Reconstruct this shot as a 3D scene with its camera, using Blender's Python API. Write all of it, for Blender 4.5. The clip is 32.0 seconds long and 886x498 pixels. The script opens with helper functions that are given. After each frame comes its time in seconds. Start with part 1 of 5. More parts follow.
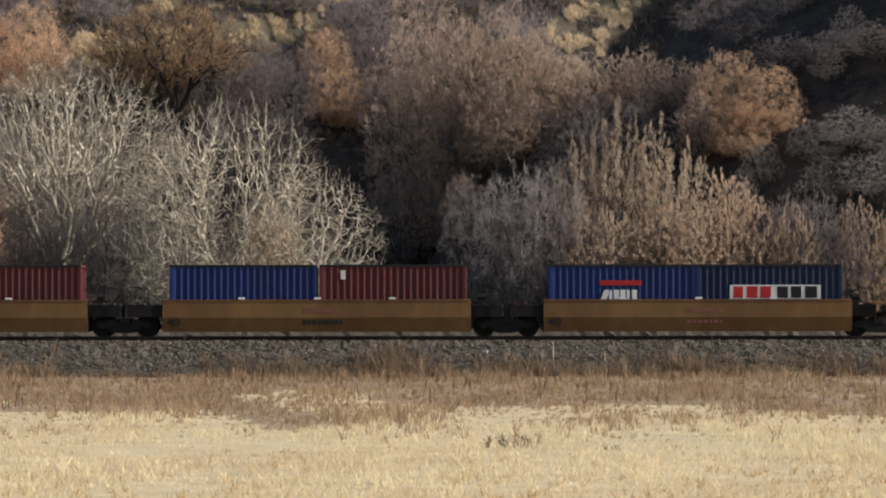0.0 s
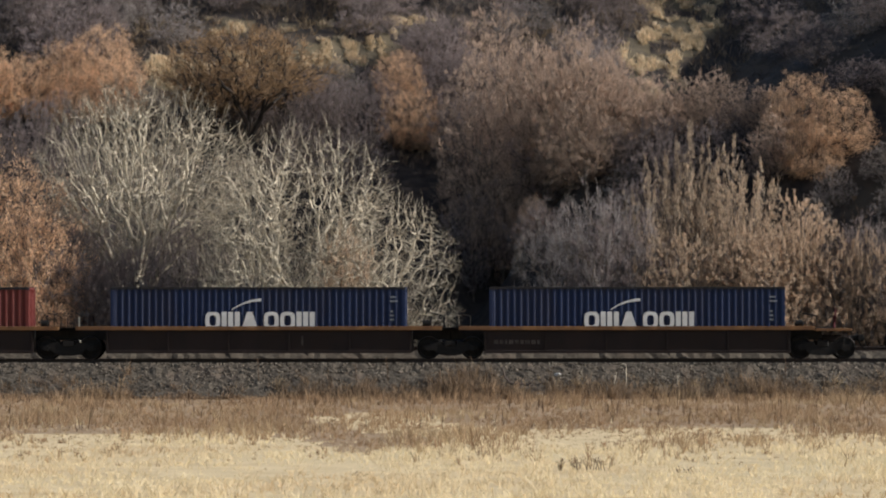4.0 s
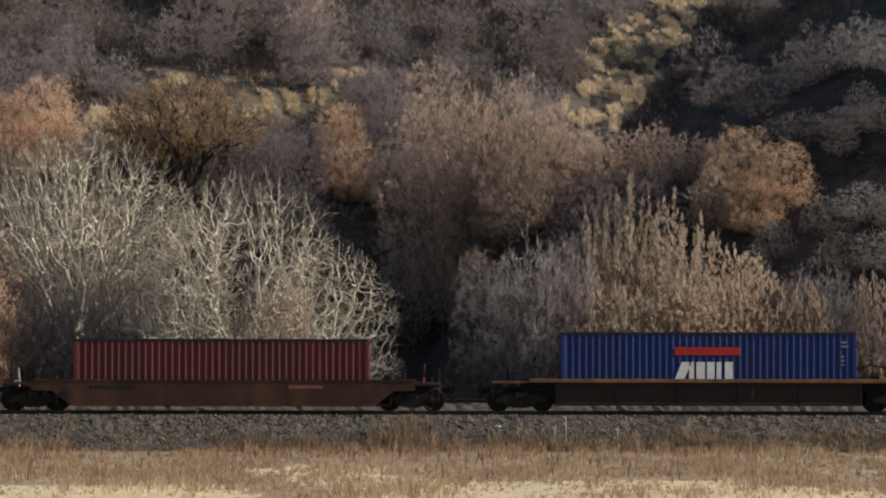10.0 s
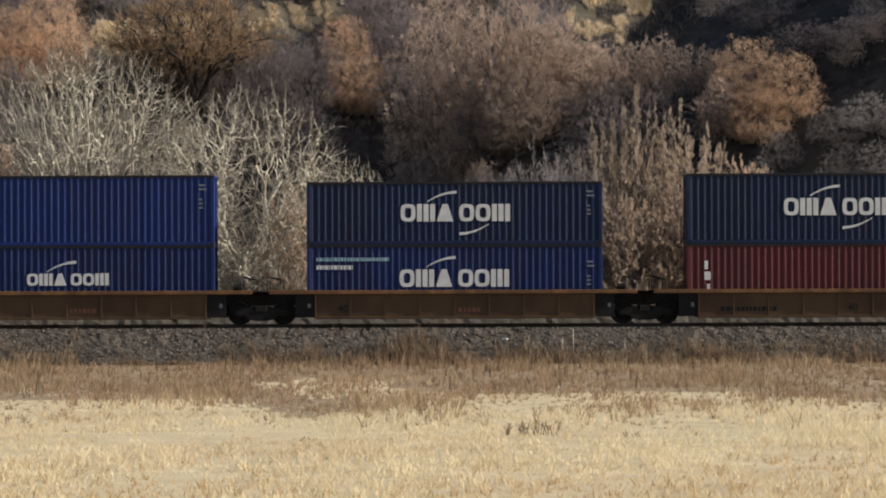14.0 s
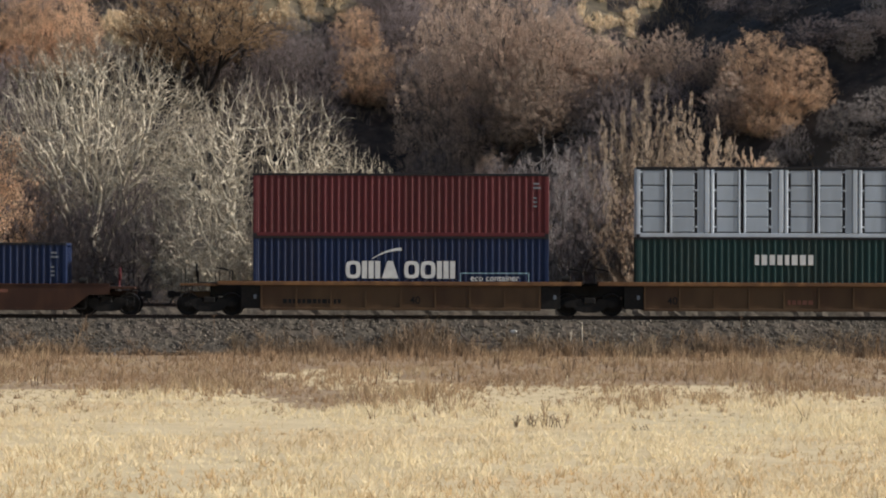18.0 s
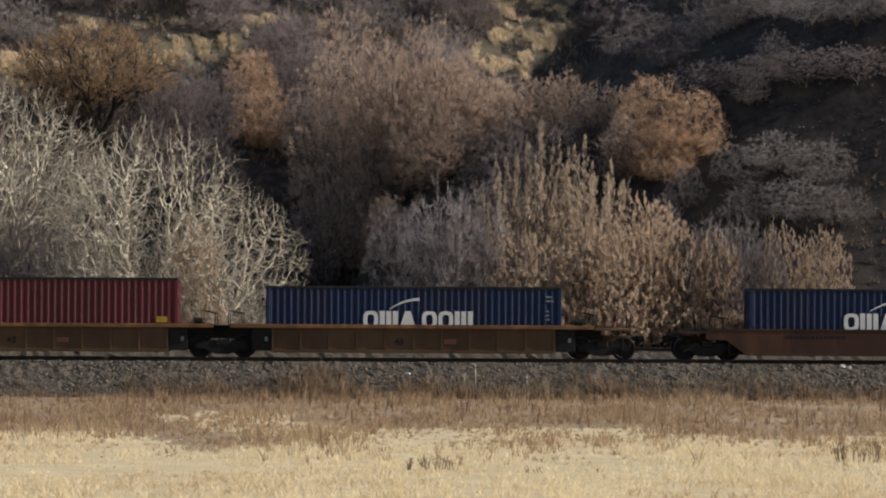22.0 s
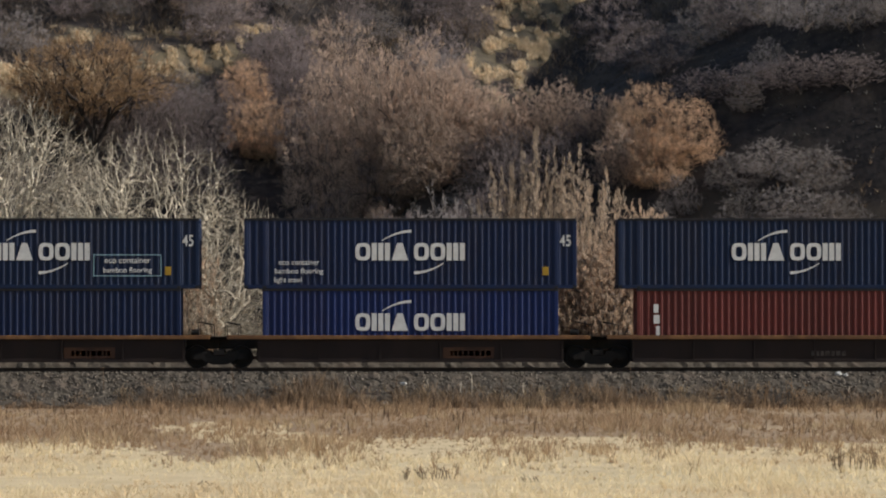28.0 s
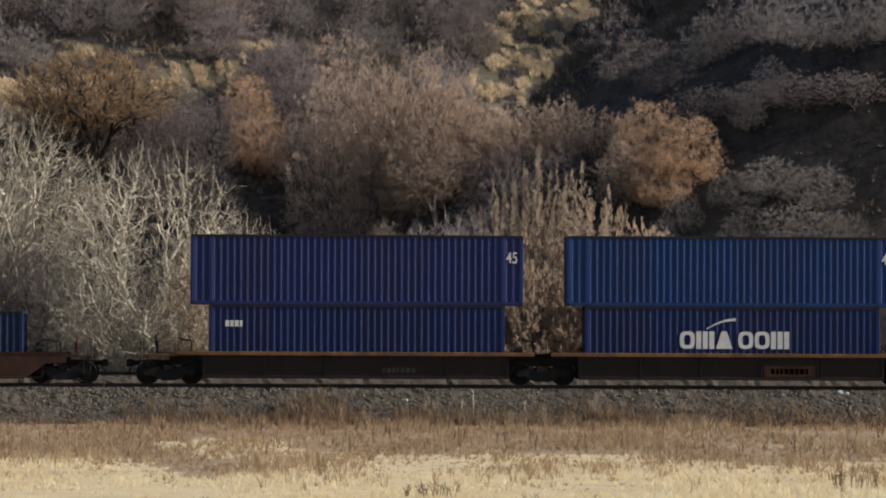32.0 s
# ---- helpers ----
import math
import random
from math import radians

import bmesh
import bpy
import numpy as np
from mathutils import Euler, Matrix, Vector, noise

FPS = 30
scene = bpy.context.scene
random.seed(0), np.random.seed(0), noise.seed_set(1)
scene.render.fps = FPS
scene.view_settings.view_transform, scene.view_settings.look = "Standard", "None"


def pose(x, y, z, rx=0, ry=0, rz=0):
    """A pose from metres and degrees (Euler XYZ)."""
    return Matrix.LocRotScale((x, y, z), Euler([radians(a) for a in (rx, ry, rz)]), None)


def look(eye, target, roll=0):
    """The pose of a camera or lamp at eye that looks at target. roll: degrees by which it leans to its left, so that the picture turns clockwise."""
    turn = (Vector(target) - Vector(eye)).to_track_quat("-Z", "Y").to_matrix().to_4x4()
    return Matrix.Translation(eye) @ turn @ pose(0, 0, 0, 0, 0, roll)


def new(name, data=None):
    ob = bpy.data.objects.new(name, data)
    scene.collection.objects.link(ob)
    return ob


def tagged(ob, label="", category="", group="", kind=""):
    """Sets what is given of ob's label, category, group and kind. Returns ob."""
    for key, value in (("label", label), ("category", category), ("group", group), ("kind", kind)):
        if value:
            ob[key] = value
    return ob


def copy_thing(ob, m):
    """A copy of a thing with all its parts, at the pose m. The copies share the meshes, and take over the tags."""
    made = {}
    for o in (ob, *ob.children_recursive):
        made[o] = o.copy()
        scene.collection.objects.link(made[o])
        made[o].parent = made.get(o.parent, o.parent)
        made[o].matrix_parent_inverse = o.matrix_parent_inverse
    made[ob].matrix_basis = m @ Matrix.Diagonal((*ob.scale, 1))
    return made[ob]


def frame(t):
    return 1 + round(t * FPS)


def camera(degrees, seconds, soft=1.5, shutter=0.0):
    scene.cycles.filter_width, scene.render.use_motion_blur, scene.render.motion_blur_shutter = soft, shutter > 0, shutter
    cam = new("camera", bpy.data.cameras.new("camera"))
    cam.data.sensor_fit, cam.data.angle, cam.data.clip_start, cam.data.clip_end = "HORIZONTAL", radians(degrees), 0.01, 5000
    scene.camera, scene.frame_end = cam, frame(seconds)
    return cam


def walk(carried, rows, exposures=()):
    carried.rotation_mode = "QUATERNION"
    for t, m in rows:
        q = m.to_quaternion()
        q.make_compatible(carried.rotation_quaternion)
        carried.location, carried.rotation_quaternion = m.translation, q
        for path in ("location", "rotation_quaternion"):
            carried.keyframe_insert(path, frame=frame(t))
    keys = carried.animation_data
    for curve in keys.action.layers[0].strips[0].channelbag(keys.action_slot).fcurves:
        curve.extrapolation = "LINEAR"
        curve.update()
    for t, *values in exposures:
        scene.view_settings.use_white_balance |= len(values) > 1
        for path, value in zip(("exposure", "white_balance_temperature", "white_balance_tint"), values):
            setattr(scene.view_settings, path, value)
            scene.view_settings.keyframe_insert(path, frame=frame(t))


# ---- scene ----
# The camera stands on a rise across the field and pans by hand.
cam = camera(11.67, 32.0, soft=2.0)
EYE = (0.0, -180.0, 4.0)
PITCH, LEAN = 0.403, 0.06
PAN = [  # seconds, turn to the left, tilt up, lean
    (0.0, -0.0003, 0.0008, 0.002),
    (0.5, 0.1148, 0.0605, -0.016),
    (1.0, 0.2583, 0.1643, -0.123),
    (1.5, 0.4771, 0.2158, -0.211),
    (2.0, 0.6583, 0.2406, -0.174),
    (2.5, 0.7596, 0.2892, -0.034),
    (3.0, 0.8758, 0.2847, -0.078),
    (3.5, 0.9392, 0.2832, -0.068),
    (5.5, 0.9170, 0.4112, 0.092),
    (6.0, 0.8643, 0.4890, 0.093),
    (6.5, 0.8347, 0.7371, 0.239),
    (7.0, 0.6616, 0.8631, 0.241),
    (7.5, 0.5753, 0.7712, -0.011),
    (8.0, 0.4618, 0.8098, -0.076),
    (8.5, 0.4222, 0.8767, -0.234),
    (9.0, 0.3934, 0.9816, -0.201),
    (9.5, 0.2662, 0.9895, -0.106),
    (10.0, 0.1677, 0.9872, -0.160),
    (10.5, 0.0835, 0.9709, -0.069),
    (11.0, 0.0146, 0.9435, -0.148),
    (11.5, -0.0179, 0.8419, -0.099),
    (12.0, -0.1153, 0.7253, -0.135),
    (12.5, -0.0846, 0.6688, -0.073),
    (13.0, -0.1375, 0.2066, 0.018),
    (13.5, -0.0136, -0.2025, 0.156),
    (14.0, 0.2604, -0.1644, 0.128),
    (14.5, 0.2663, -0.0556, -0.052),
    (16.5, -0.0488, 0.0212, -0.042),
    (17.0, -0.0495, -0.0653, -0.095),
    (17.5, 0.1298, -0.1994, -0.151),
    (18.0, 0.3848, -0.2728, -0.227),
    (18.5, 0.4048, -0.1707, -0.240),
    (19.0, 0.2316, -0.0134, -0.123),
    (19.5, 0.0453, 0.0277, -0.015),
    (20.0, -0.2478, -0.0412, -0.203),
    (20.5, -0.5198, -0.0167, -0.078),
    (21.0, -0.9060, 0.1297, -0.237),
    (21.5, -1.0126, 0.1758, -0.371),
    (22.0, -1.0213, 0.2923, -0.372),
    (22.5, -1.0324, 0.3419, -0.334),
    (23.0, -1.0386, 0.3581, -0.333),
    (23.5, -1.0105, 0.3459, -0.410),
    (24.0, -0.8944, 0.3670, -0.479),
    (24.5, -0.8381, 0.3113, -0.456),
    (25.0, -0.8937, 0.2008, -0.380),
    (25.5, -0.7180, 0.0473, -0.112),
    (27.5, -0.9860, 0.3658, 0.038),
    (28.0, -1.0769, 0.4167, -0.057),
    (28.5, -1.0085, 0.5005, -0.053),
    (29.0, -1.0024, 0.5464, -0.117),
    (29.5, -1.0605, 0.5658, -0.172),
    (30.0, -1.0721, 0.5541, -0.173),
    (30.5, -1.0835, 0.5658, -0.184),
    (31.0, -1.1203, 0.5992, -0.364),
    (31.5, -1.1231, 0.6254, -0.343),
    (32.0, -1.0541, 0.6405, -0.312),
]
walk(cam, [(t, pose(*EYE, 90 + PITCH + tilt, LEAN + lean, turn)) for t, turn, tilt, lean in PAN],
     [(0, 0.04), (5, -0.01), (9, -0.08), (13, -0.03), (18, 0.04), (20, 0.02), (23, -0.12), (32, -0.07)])

# ---- light ----
SUN_AT = Vector((0.88, -0.08, 0.42)).normalized()
world = bpy.data.worlds.new("sky")
scene.world = world
world.use_nodes = True
wn, wl = world.node_tree.nodes, world.node_tree.links
sky = wn.new("ShaderNodeTexSky")
sky.sky_type, sky.sun_disc = "NISHITA", False
sky.sun_elevation = math.asin(SUN_AT.z)
sky.sun_rotation = math.atan2(SUN_AT.x, SUN_AT.y)
wl.new(sky.outputs[0], wn["Background"].inputs[0])
wn["Background"].inputs[1].default_value = 0.095
sun = new("sun", bpy.data.lights.new("sun", "SUN"))
sun.data.energy, sun.data.angle, sun.data.color = 5.35, radians(0.5), (1.0, 0.96, 0.91)
sun.matrix_basis = look(SUN_AT * 100, (0, 0, 0))


# ---- materials ----
def material(name, colour, second=None, rough=0.8, metal=0.0, scale=4.0, detail=6.0, bump=0.0, bump_scale=30.0, island=0.0,
             piece=0.0, third=None, third_scale=0.4, streak=None, spec=0.3, thin=0.0):
    """Two colours mixed by noise, a third in large stains; a fine bump; a spread of brightness from island to island or piece to piece."""
    m = bpy.data.materials.new(name)
    m.use_nodes = True
    n, l = m.node_tree.nodes, m.node_tree.links
    b = n["Principled BSDF"]
    b.inputs["Roughness"].default_value, b.inputs["Metallic"].default_value = rough, metal
    b.inputs["Specular IOR Level"].default_value = spec
    co = n.new("ShaderNodeTexCoord")
    place = co.outputs["Object"]
    if streak:
        mp = n.new("ShaderNodeMapping")
        mp.inputs["Scale"].default_value = streak
        l.new(place, mp.inputs[0])
        place = mp.outputs[0]

    def noise_of(s, d=4.0):
        t = n.new("ShaderNodeTexNoise")
        t.inputs["Scale"].default_value, t.inputs["Detail"].default_value = s, d
        l.new(place, t.inputs["Vector"])
        return t.outputs["Fac"]

    def ramp(fac, lo, hi):
        r = n.new("ShaderNodeMapRange")
        r.inputs[1].default_value, r.inputs[2].default_value = lo, hi
        l.new(fac, r.inputs[0])
        return r.outputs[0]

    def mix(fac, a, c):
        x = n.new("ShaderNodeMix")
        x.data_type = "RGBA"
        l.new(fac, x.inputs[0])
        for v, k in ((a, 6), (c, 7)):
            if isinstance(v, tuple):
                x.inputs[k].default_value = (*v, 1)
            else:
                l.new(v, x.inputs[k])
        return x.outputs[2]

    col = mix(ramp(noise_of(scale, detail), 0.35, 0.65), colour, second or tuple(0.75 * c for c in colour))
    if third:
        col = mix(ramp(noise_of(third_scale, 5), 0.5, 0.68), col, third)
    for amount, node, out in ((island, "ShaderNodeNewGeometry", "Random Per Island"), (piece, "ShaderNodeObjectInfo", "Random")):
        if amount:
            g = n.new(node)
            r = n.new("ShaderNodeMapRange")
            r.inputs[3].default_value, r.inputs[4].default_value = 1 - amount, 1 + amount
            l.new(g.outputs[out], r.inputs[0])
            h = n.new("ShaderNodeHueSaturation")
            l.new(r.outputs[0], h.inputs["Value"])
            l.new(col, h.inputs["Color"])
            col = h.outputs[0]
    l.new(col, b.inputs["Base Color"])
    if bump:
        bp = n.new("ShaderNodeBump")
        bp.inputs["Strength"].default_value, bp.inputs["Distance"].default_value = bump, 0.02
        l.new(noise_of(bump_scale, 5), bp.inputs["Height"])
        l.new(bp.outputs[0], b.inputs["Normal"])
    if thin:
        tr, ms = n.new("ShaderNodeBsdfTranslucent"), n.new("ShaderNodeMixShader")
        ms.inputs[0].default_value = thin
        l.new(col, tr.inputs[0])
        l.new(b.outputs[0], ms.inputs[1])
        l.new(tr.outputs[0], ms.inputs[2])
        l.new(ms.outputs[0], n["Material Output"].inputs[0])
    return m


def paint(name, colour, dirt=(0.06, 0.04, 0.03), rough=0.52):
    return material(name, colour, tuple(0.82 * c for c in colour), rough=rough, scale=0.8, third=tuple(0.7 * c + 0.15 * d for c, d in zip(colour, dirt)), third_scale=0.9,
                    streak=(1.2, 1.2, 0.25), bump=0.06, bump_scale=14, spec=0.32)


M = dict(
    field=material("dry_field_soil", (0.74, 0.59, 0.36), (0.62, 0.48, 0.28), scale=0.6, third=(0.66, 0.54, 0.33), third_scale=0.05, bump=0.6, bump_scale=8),
    field_brown=material("brown_field_soil", (0.4, 0.285, 0.175), (0.31, 0.21, 0.125), scale=0.6, third=(0.46, 0.34, 0.21), third_scale=0.08, bump=0.6, bump_scale=8),
    # Near-black soil: the shade between trees and shrubs is in its colour.
    hill=material("shade_dark_hillside_soil", (0.045, 0.035, 0.031), (0.018, 0.015, 0.014), scale=2.2, detail=12, third=(0.075, 0.057, 0.042), third_scale=0.3, bump=1.0, bump_scale=4),
    ballast=material("ballast", (0.13, 0.107, 0.08), (0.06, 0.05, 0.038), scale=9, third=(0.13, 0.1, 0.075), third_scale=0.7, bump=1.0, bump_scale=16),
    stone=material("ballast_stone", (0.205, 0.17, 0.134), (0.074, 0.062, 0.048), scale=6, island=0.55, bump=0.3),
    pale_rock=material("pale_rock", (0.62, 0.6, 0.56), (0.5, 0.48, 0.44), scale=8, bump=0.4),
    rail=material("rail_steel", (0.07, 0.05, 0.04), (0.045, 0.032, 0.027), rough=0.6, metal=0.4, scale=12),
    railhead=material("polished_rail", (0.5, 0.49, 0.47), rough=0.3, metal=1.0),
    tie=material("tie_wood", (0.09, 0.07, 0.055), (0.06, 0.045, 0.035), scale=8, piece=0.3, bump=0.4),
    grass=material("pale_dry_grass", (0.88, 0.755, 0.51), (0.75, 0.615, 0.39), scale=0.5, third=(0.66, 0.5, 0.31), third_scale=0.13, island=0.09, rough=0.9, thin=0.35),
    grass_tan=material("tan_dry_grass", (0.4, 0.275, 0.168), (0.31, 0.205, 0.12), scale=0.5, third=(0.5, 0.38, 0.23), third_scale=0.2, island=0.24, rough=0.9, thin=0.35),
    grass_gold=material("golden_dry_grass", (0.66, 0.48, 0.27), (0.55, 0.38, 0.2), scale=0.5, island=0.2, rough=0.9, thin=0.35),
    weed=material("brown_weed", (0.15, 0.105, 0.068), (0.23, 0.16, 0.105), scale=1.0, island=0.45, rough=0.9),
    hill_grass=material("golden_hill_grass", (0.8, 0.655, 0.46), (0.56, 0.45, 0.3), scale=0.8, island=0.4, rough=0.9, thin=0.35),
    brush=material("grey_brown_brush", (0.24, 0.19, 0.155), (0.16, 0.125, 0.1), scale=0.5, third=(0.3, 0.21, 0.11), third_scale=0.15, island=0.35, rough=0.9),
    # Dull green kept dark, so sunlit blade tips still look like the spur's shade.
    hill_green=material("shade_dark_green_scrub", (0.07, 0.067, 0.06), (0.1, 0.092, 0.082), scale=0.8, island=0.4, rough=0.9),
    bark_pale=material("pale_bark", (0.68, 0.6, 0.465), (0.5, 0.435, 0.335), scale=3, island=0.25, bump=0.3),
    twig_pale=material("pale_grey_twigs", (0.38, 0.325, 0.25), (0.27, 0.23, 0.175), scale=0.6, island=0.3, rough=0.9, thin=0.15),
    bark_black=material("near_black_bark", (0.05, 0.038, 0.032), (0.03, 0.024, 0.02), scale=3, island=0.3, bump=0.3),
    bark_grey=material("grey_bark", (0.2, 0.16, 0.13), (0.14, 0.11, 0.09), scale=3, island=0.3, bump=0.3),
    bark_dark=material("dark_bark", (0.12, 0.095, 0.083), (0.085, 0.066, 0.058), scale=3, island=0.3, bump=0.3),
    leaf_tuft=material("pale_tan_leaf", (0.6, 0.475, 0.355), (0.46, 0.36, 0.265), scale=0.4, island=0.35, piece=0.15, rough=0.85, thin=0.45),
    leaf_tan=material("tan_leaf", (0.64, 0.49, 0.36), (0.51, 0.38, 0.27), scale=0.4, island=0.3, piece=0.15, rough=0.85, thin=0.45),
    leaf_orange=material("orange_leaf", (0.9, 0.62, 0.41), (0.76, 0.505, 0.32), scale=0.4, island=0.2, piece=0.15, rough=0.85, thin=0.45),
    leaf_rose=material("rose_brown_leaf", (0.62, 0.465, 0.36), (0.47, 0.35, 0.27), scale=0.4, island=0.2, piece=0.26, rough=0.85, thin=0.45),
    leaf_rust=material("rust_leaf", (0.37, 0.245, 0.14), (0.28, 0.18, 0.1), scale=0.4, island=0.2, piece=0.15, rough=0.85, thin=0.45),
    leaf_brown=material("brown_grey_leaf", (0.335, 0.274, 0.26), (0.25, 0.203, 0.192), scale=0.4, island=0.2, piece=0.26, rough=0.85, thin=0.45),
    leaf_grey=material("grey_leaf", (0.38, 0.337, 0.318), (0.285, 0.252, 0.237), scale=0.4, island=0.2, piece=0.26, rough=0.85, thin=0.45),
    navy=paint("navy_paint", (0.00495, 0.01815, 0.0693)),
    blue=paint("blue_paint", (0.00594, 0.02822, 0.156)),
    royal=paint("royal_blue_paint", (0.005437, 0.02175, 0.116)),
    ocean=paint("ocean_blue_paint", (0.00648, 0.04104, 0.1685)),
    violet=paint("faded_violet_blue_paint", (0.0143, 0.0273, 0.1365)),
    dkred=paint("maroon_paint", (0.125, 0.02125, 0.02625)),
    red=paint("oxide_red_paint", (0.15, 0.0288, 0.0252)),
    silver=paint("silver_paint", (0.55, 0.61, 0.68), (0.3, 0.3, 0.3)),
    green=paint("dark_green_paint", (0.00575, 0.03795, 0.0368)),
    slate=paint("slate_blue_paint", (0.005175, 0.01897, 0.0621)),
    white=material("white_marking", (0.78, 0.78, 0.76), (0.66, 0.66, 0.64), scale=3),
    silver_panel=paint("pale_grey_door_paint", (0.43, 0.49, 0.56), (0.2, 0.2, 0.2)),
    panel=paint("grey_door_gap_shade_paint", (0.12, 0.14, 0.16), (0.15, 0.15, 0.15)),
    # Straw ground darkened: its colour holds the shade between grass clumps.
    hill_straw=material("shade_dark_straw_slope", (0.13, 0.105, 0.07), (0.07, 0.058, 0.04), scale=1.2, third=(0.14, 0.11, 0.065), third_scale=0.5, bump=0.8, bump_scale=4),
    code=material("faded_code_marking", (0.22, 0.24, 0.27), scale=3),
    teal=material("pale_blue_marking", (0.35, 0.55, 0.62), scale=3),
    yellow=material("yellow_marking", (0.5, 0.31, 0.04), scale=3),
    logored=material("red_marking", (0.5, 0.03, 0.03), scale=3),
    black=material("black_marking", (0.02, 0.02, 0.02), scale=3),
    pinkish=material("faded_marking", (0.26, 0.11, 0.075), scale=3),
    well_yellow=material("yellow_car_paint", (0.24, 0.13, 0.05), (0.185, 0.098, 0.038), rough=0.6, scale=1.0, third=(0.17, 0.083, 0.033), third_scale=0.8,
                         streak=(1, 1, 0.4), bump=0.1),
    well_worn=material("worn_tan_car_paint", (0.115, 0.066, 0.032), (0.085, 0.047, 0.023), rough=0.6, scale=1.0, third=(0.075, 0.038, 0.02), third_scale=0.8,
                       streak=(1, 1, 0.4), bump=0.1),
    well_brown=material("brown_car_paint", (0.058, 0.024, 0.0145), (0.043, 0.018, 0.011), rough=0.6, scale=1.0, third=(0.09, 0.04, 0.02), third_scale=0.8,
                        streak=(1, 1, 0.4), bump=0.1),
    well_dark=material("weathered_dark_car_paint", (0.024, 0.014, 0.012), (0.016, 0.01, 0.009), rough=0.7, scale=1.2, third=(0.021, 0.012, 0.009),
                       third_scale=0.5, streak=(1, 1, 0.4), bump=0.1),
    sill_orange=material("rusty_orange_sill_paint", (0.25, 0.125, 0.05), (0.15, 0.072, 0.034), rough=0.6, scale=2.0, third=(0.1, 0.05, 0.025), third_scale=0.6),
    frame=paint("dark_frame_paint", (0.018, 0.018, 0.022), rough=0.6),
    stalk=material("dark_weed_stalk", (0.09, 0.055, 0.035), (0.14, 0.09, 0.055), scale=1.0, island=0.4, rough=0.9),
    iron=material("black_iron", (0.012, 0.011, 0.011), (0.02, 0.017, 0.015), rough=0.75, scale=6, metal=0.2),
    tread=material("worn_wheel_steel", (0.12, 0.1, 0.09), (0.06, 0.05, 0.045), rough=0.5, metal=0.7),
)


# ---- mesh helpers ----
def mesh_of(name, verts, faces, mat, smooth=False):
    me = bpy.data.meshes.new(name)
    me.from_pydata(verts, [], faces)
    me.materials.append(mat)
    if smooth:
        me.polygons.foreach_set("use_smooth", [True] * len(me.polygons))
    me.update()
    return me


def under(name, data, parent, label="", at=None):
    ob = new(name, data)
    ob.parent = parent
    if at is not None:
        ob.matrix_basis = at
    return tagged(ob, label)


def part(name, bm, mat, parent, label="", at=None):
    me = bpy.data.meshes.new(name)
    bm.to_mesh(me)
    bm.free()
    me.materials.append(mat)
    return under(name, me, parent, label, at)


def box(bm, x0, x1, y0, y1, z0, z1, bevel=0.0):
    vs = bmesh.ops.create_cube(bm, size=1.0, matrix=Matrix.Translation(((x0 + x1) / 2, (y0 + y1) / 2, (z0 + z1) / 2))
                               @ Matrix.Diagonal((abs(x1 - x0), abs(y1 - y0), abs(z1 - z0), 1)))["verts"]
    if bevel:
        es = list({e for v in vs for e in v.link_edges})
        bmesh.ops.bevel(bm, geom=es, offset=bevel, segments=1, affect="EDGES")
    return bm


def boxes(*rows, bevel=0.0):
    bm = bmesh.new()
    for r in rows:
        box(bm, *r, bevel=bevel)
    return bm


def rod(bm, a, b, r, n=8, r2=None):
    a, b = Vector(a), Vector(b)
    m = Matrix.Translation((a + b) / 2) @ (b - a).to_track_quat("Z", "Y").to_matrix().to_4x4()
    bmesh.ops.create_cone(bm, cap_ends=True, segments=n, radius1=r, radius2=r if r2 is None else r2, depth=(b - a).length, matrix=m)
    return bm


def extrude_profile(bm, pts, y0, y1):
    """A closed outline in x and z, pulled from y0 to y1."""
    a = [bm.verts.new((x, y0, z)) for x, z in pts]
    b = [bm.verts.new((x, y1, z)) for x, z in pts]
    bm.faces.new(a)
    bm.faces.new(b[::-1])
    k = len(pts)
    for i in range(k):
        bm.faces.new((a[(i + 1) % k], a[i], b[i], b[(i + 1) % k]))
    bmesh.ops.recalc_face_normals(bm, faces=bm.faces)
    return bm


# ---- ground, hill and track bed ----
def step(a, b, v):
    """0 at a, 1 at b, smooth between."""
    u = min(1.0, max(0.0, (v - a) / (b - a)))
    return u * u * (3 - 2 * u)


RAIL = 1.65  # top of the rail


def gully_x(y):
    """Where the gully's bottom runs."""
    return -4.5 + 0.2 * (y - 15) + 6.0 * step(26, 40, y) + 0.006 * max(0.0, y - 30) ** 2


def ledge_y(x):
    """Where the grassy ledge runs across the left slope."""
    return 42.4 + 0.55 * (x + 17)


def hill_z(x, y):
    g = 1.2 + 0.46 * max(0.0, y - 18) * step(12, 30, y)
    d = x - gully_x(y)
    steep = 17.0 - 6.0 * step(26, 40, y)
    if d > 0:
        g += ((0.95 - 0.35 * step(32, 46, y)) * min(d, 5.0) + 0.6 * step(26, 40, y) * max(0.0, min(d, 11.0) - 5.0)
              + 0.62 * max(0.0, min(d, steep) - 11.0) + 0.50 * max(0.0, min(d, 36.0) - steep)) * step(11, 26, y)
    else:
        g += 0.12 * min(-d, 25.0) * step(16, 40, y)
    if x < 0:
        g += 0.7 * step(-0.9, 0.8, y - ledge_y(x)) * step(0, -7, x) * step(5, 1.5, y - ledge_y(x))
    return g - 1.8 * math.exp(-((d - 0.3) / 2.4) ** 2) * step(13, 21, y) * step(42, 32, y)


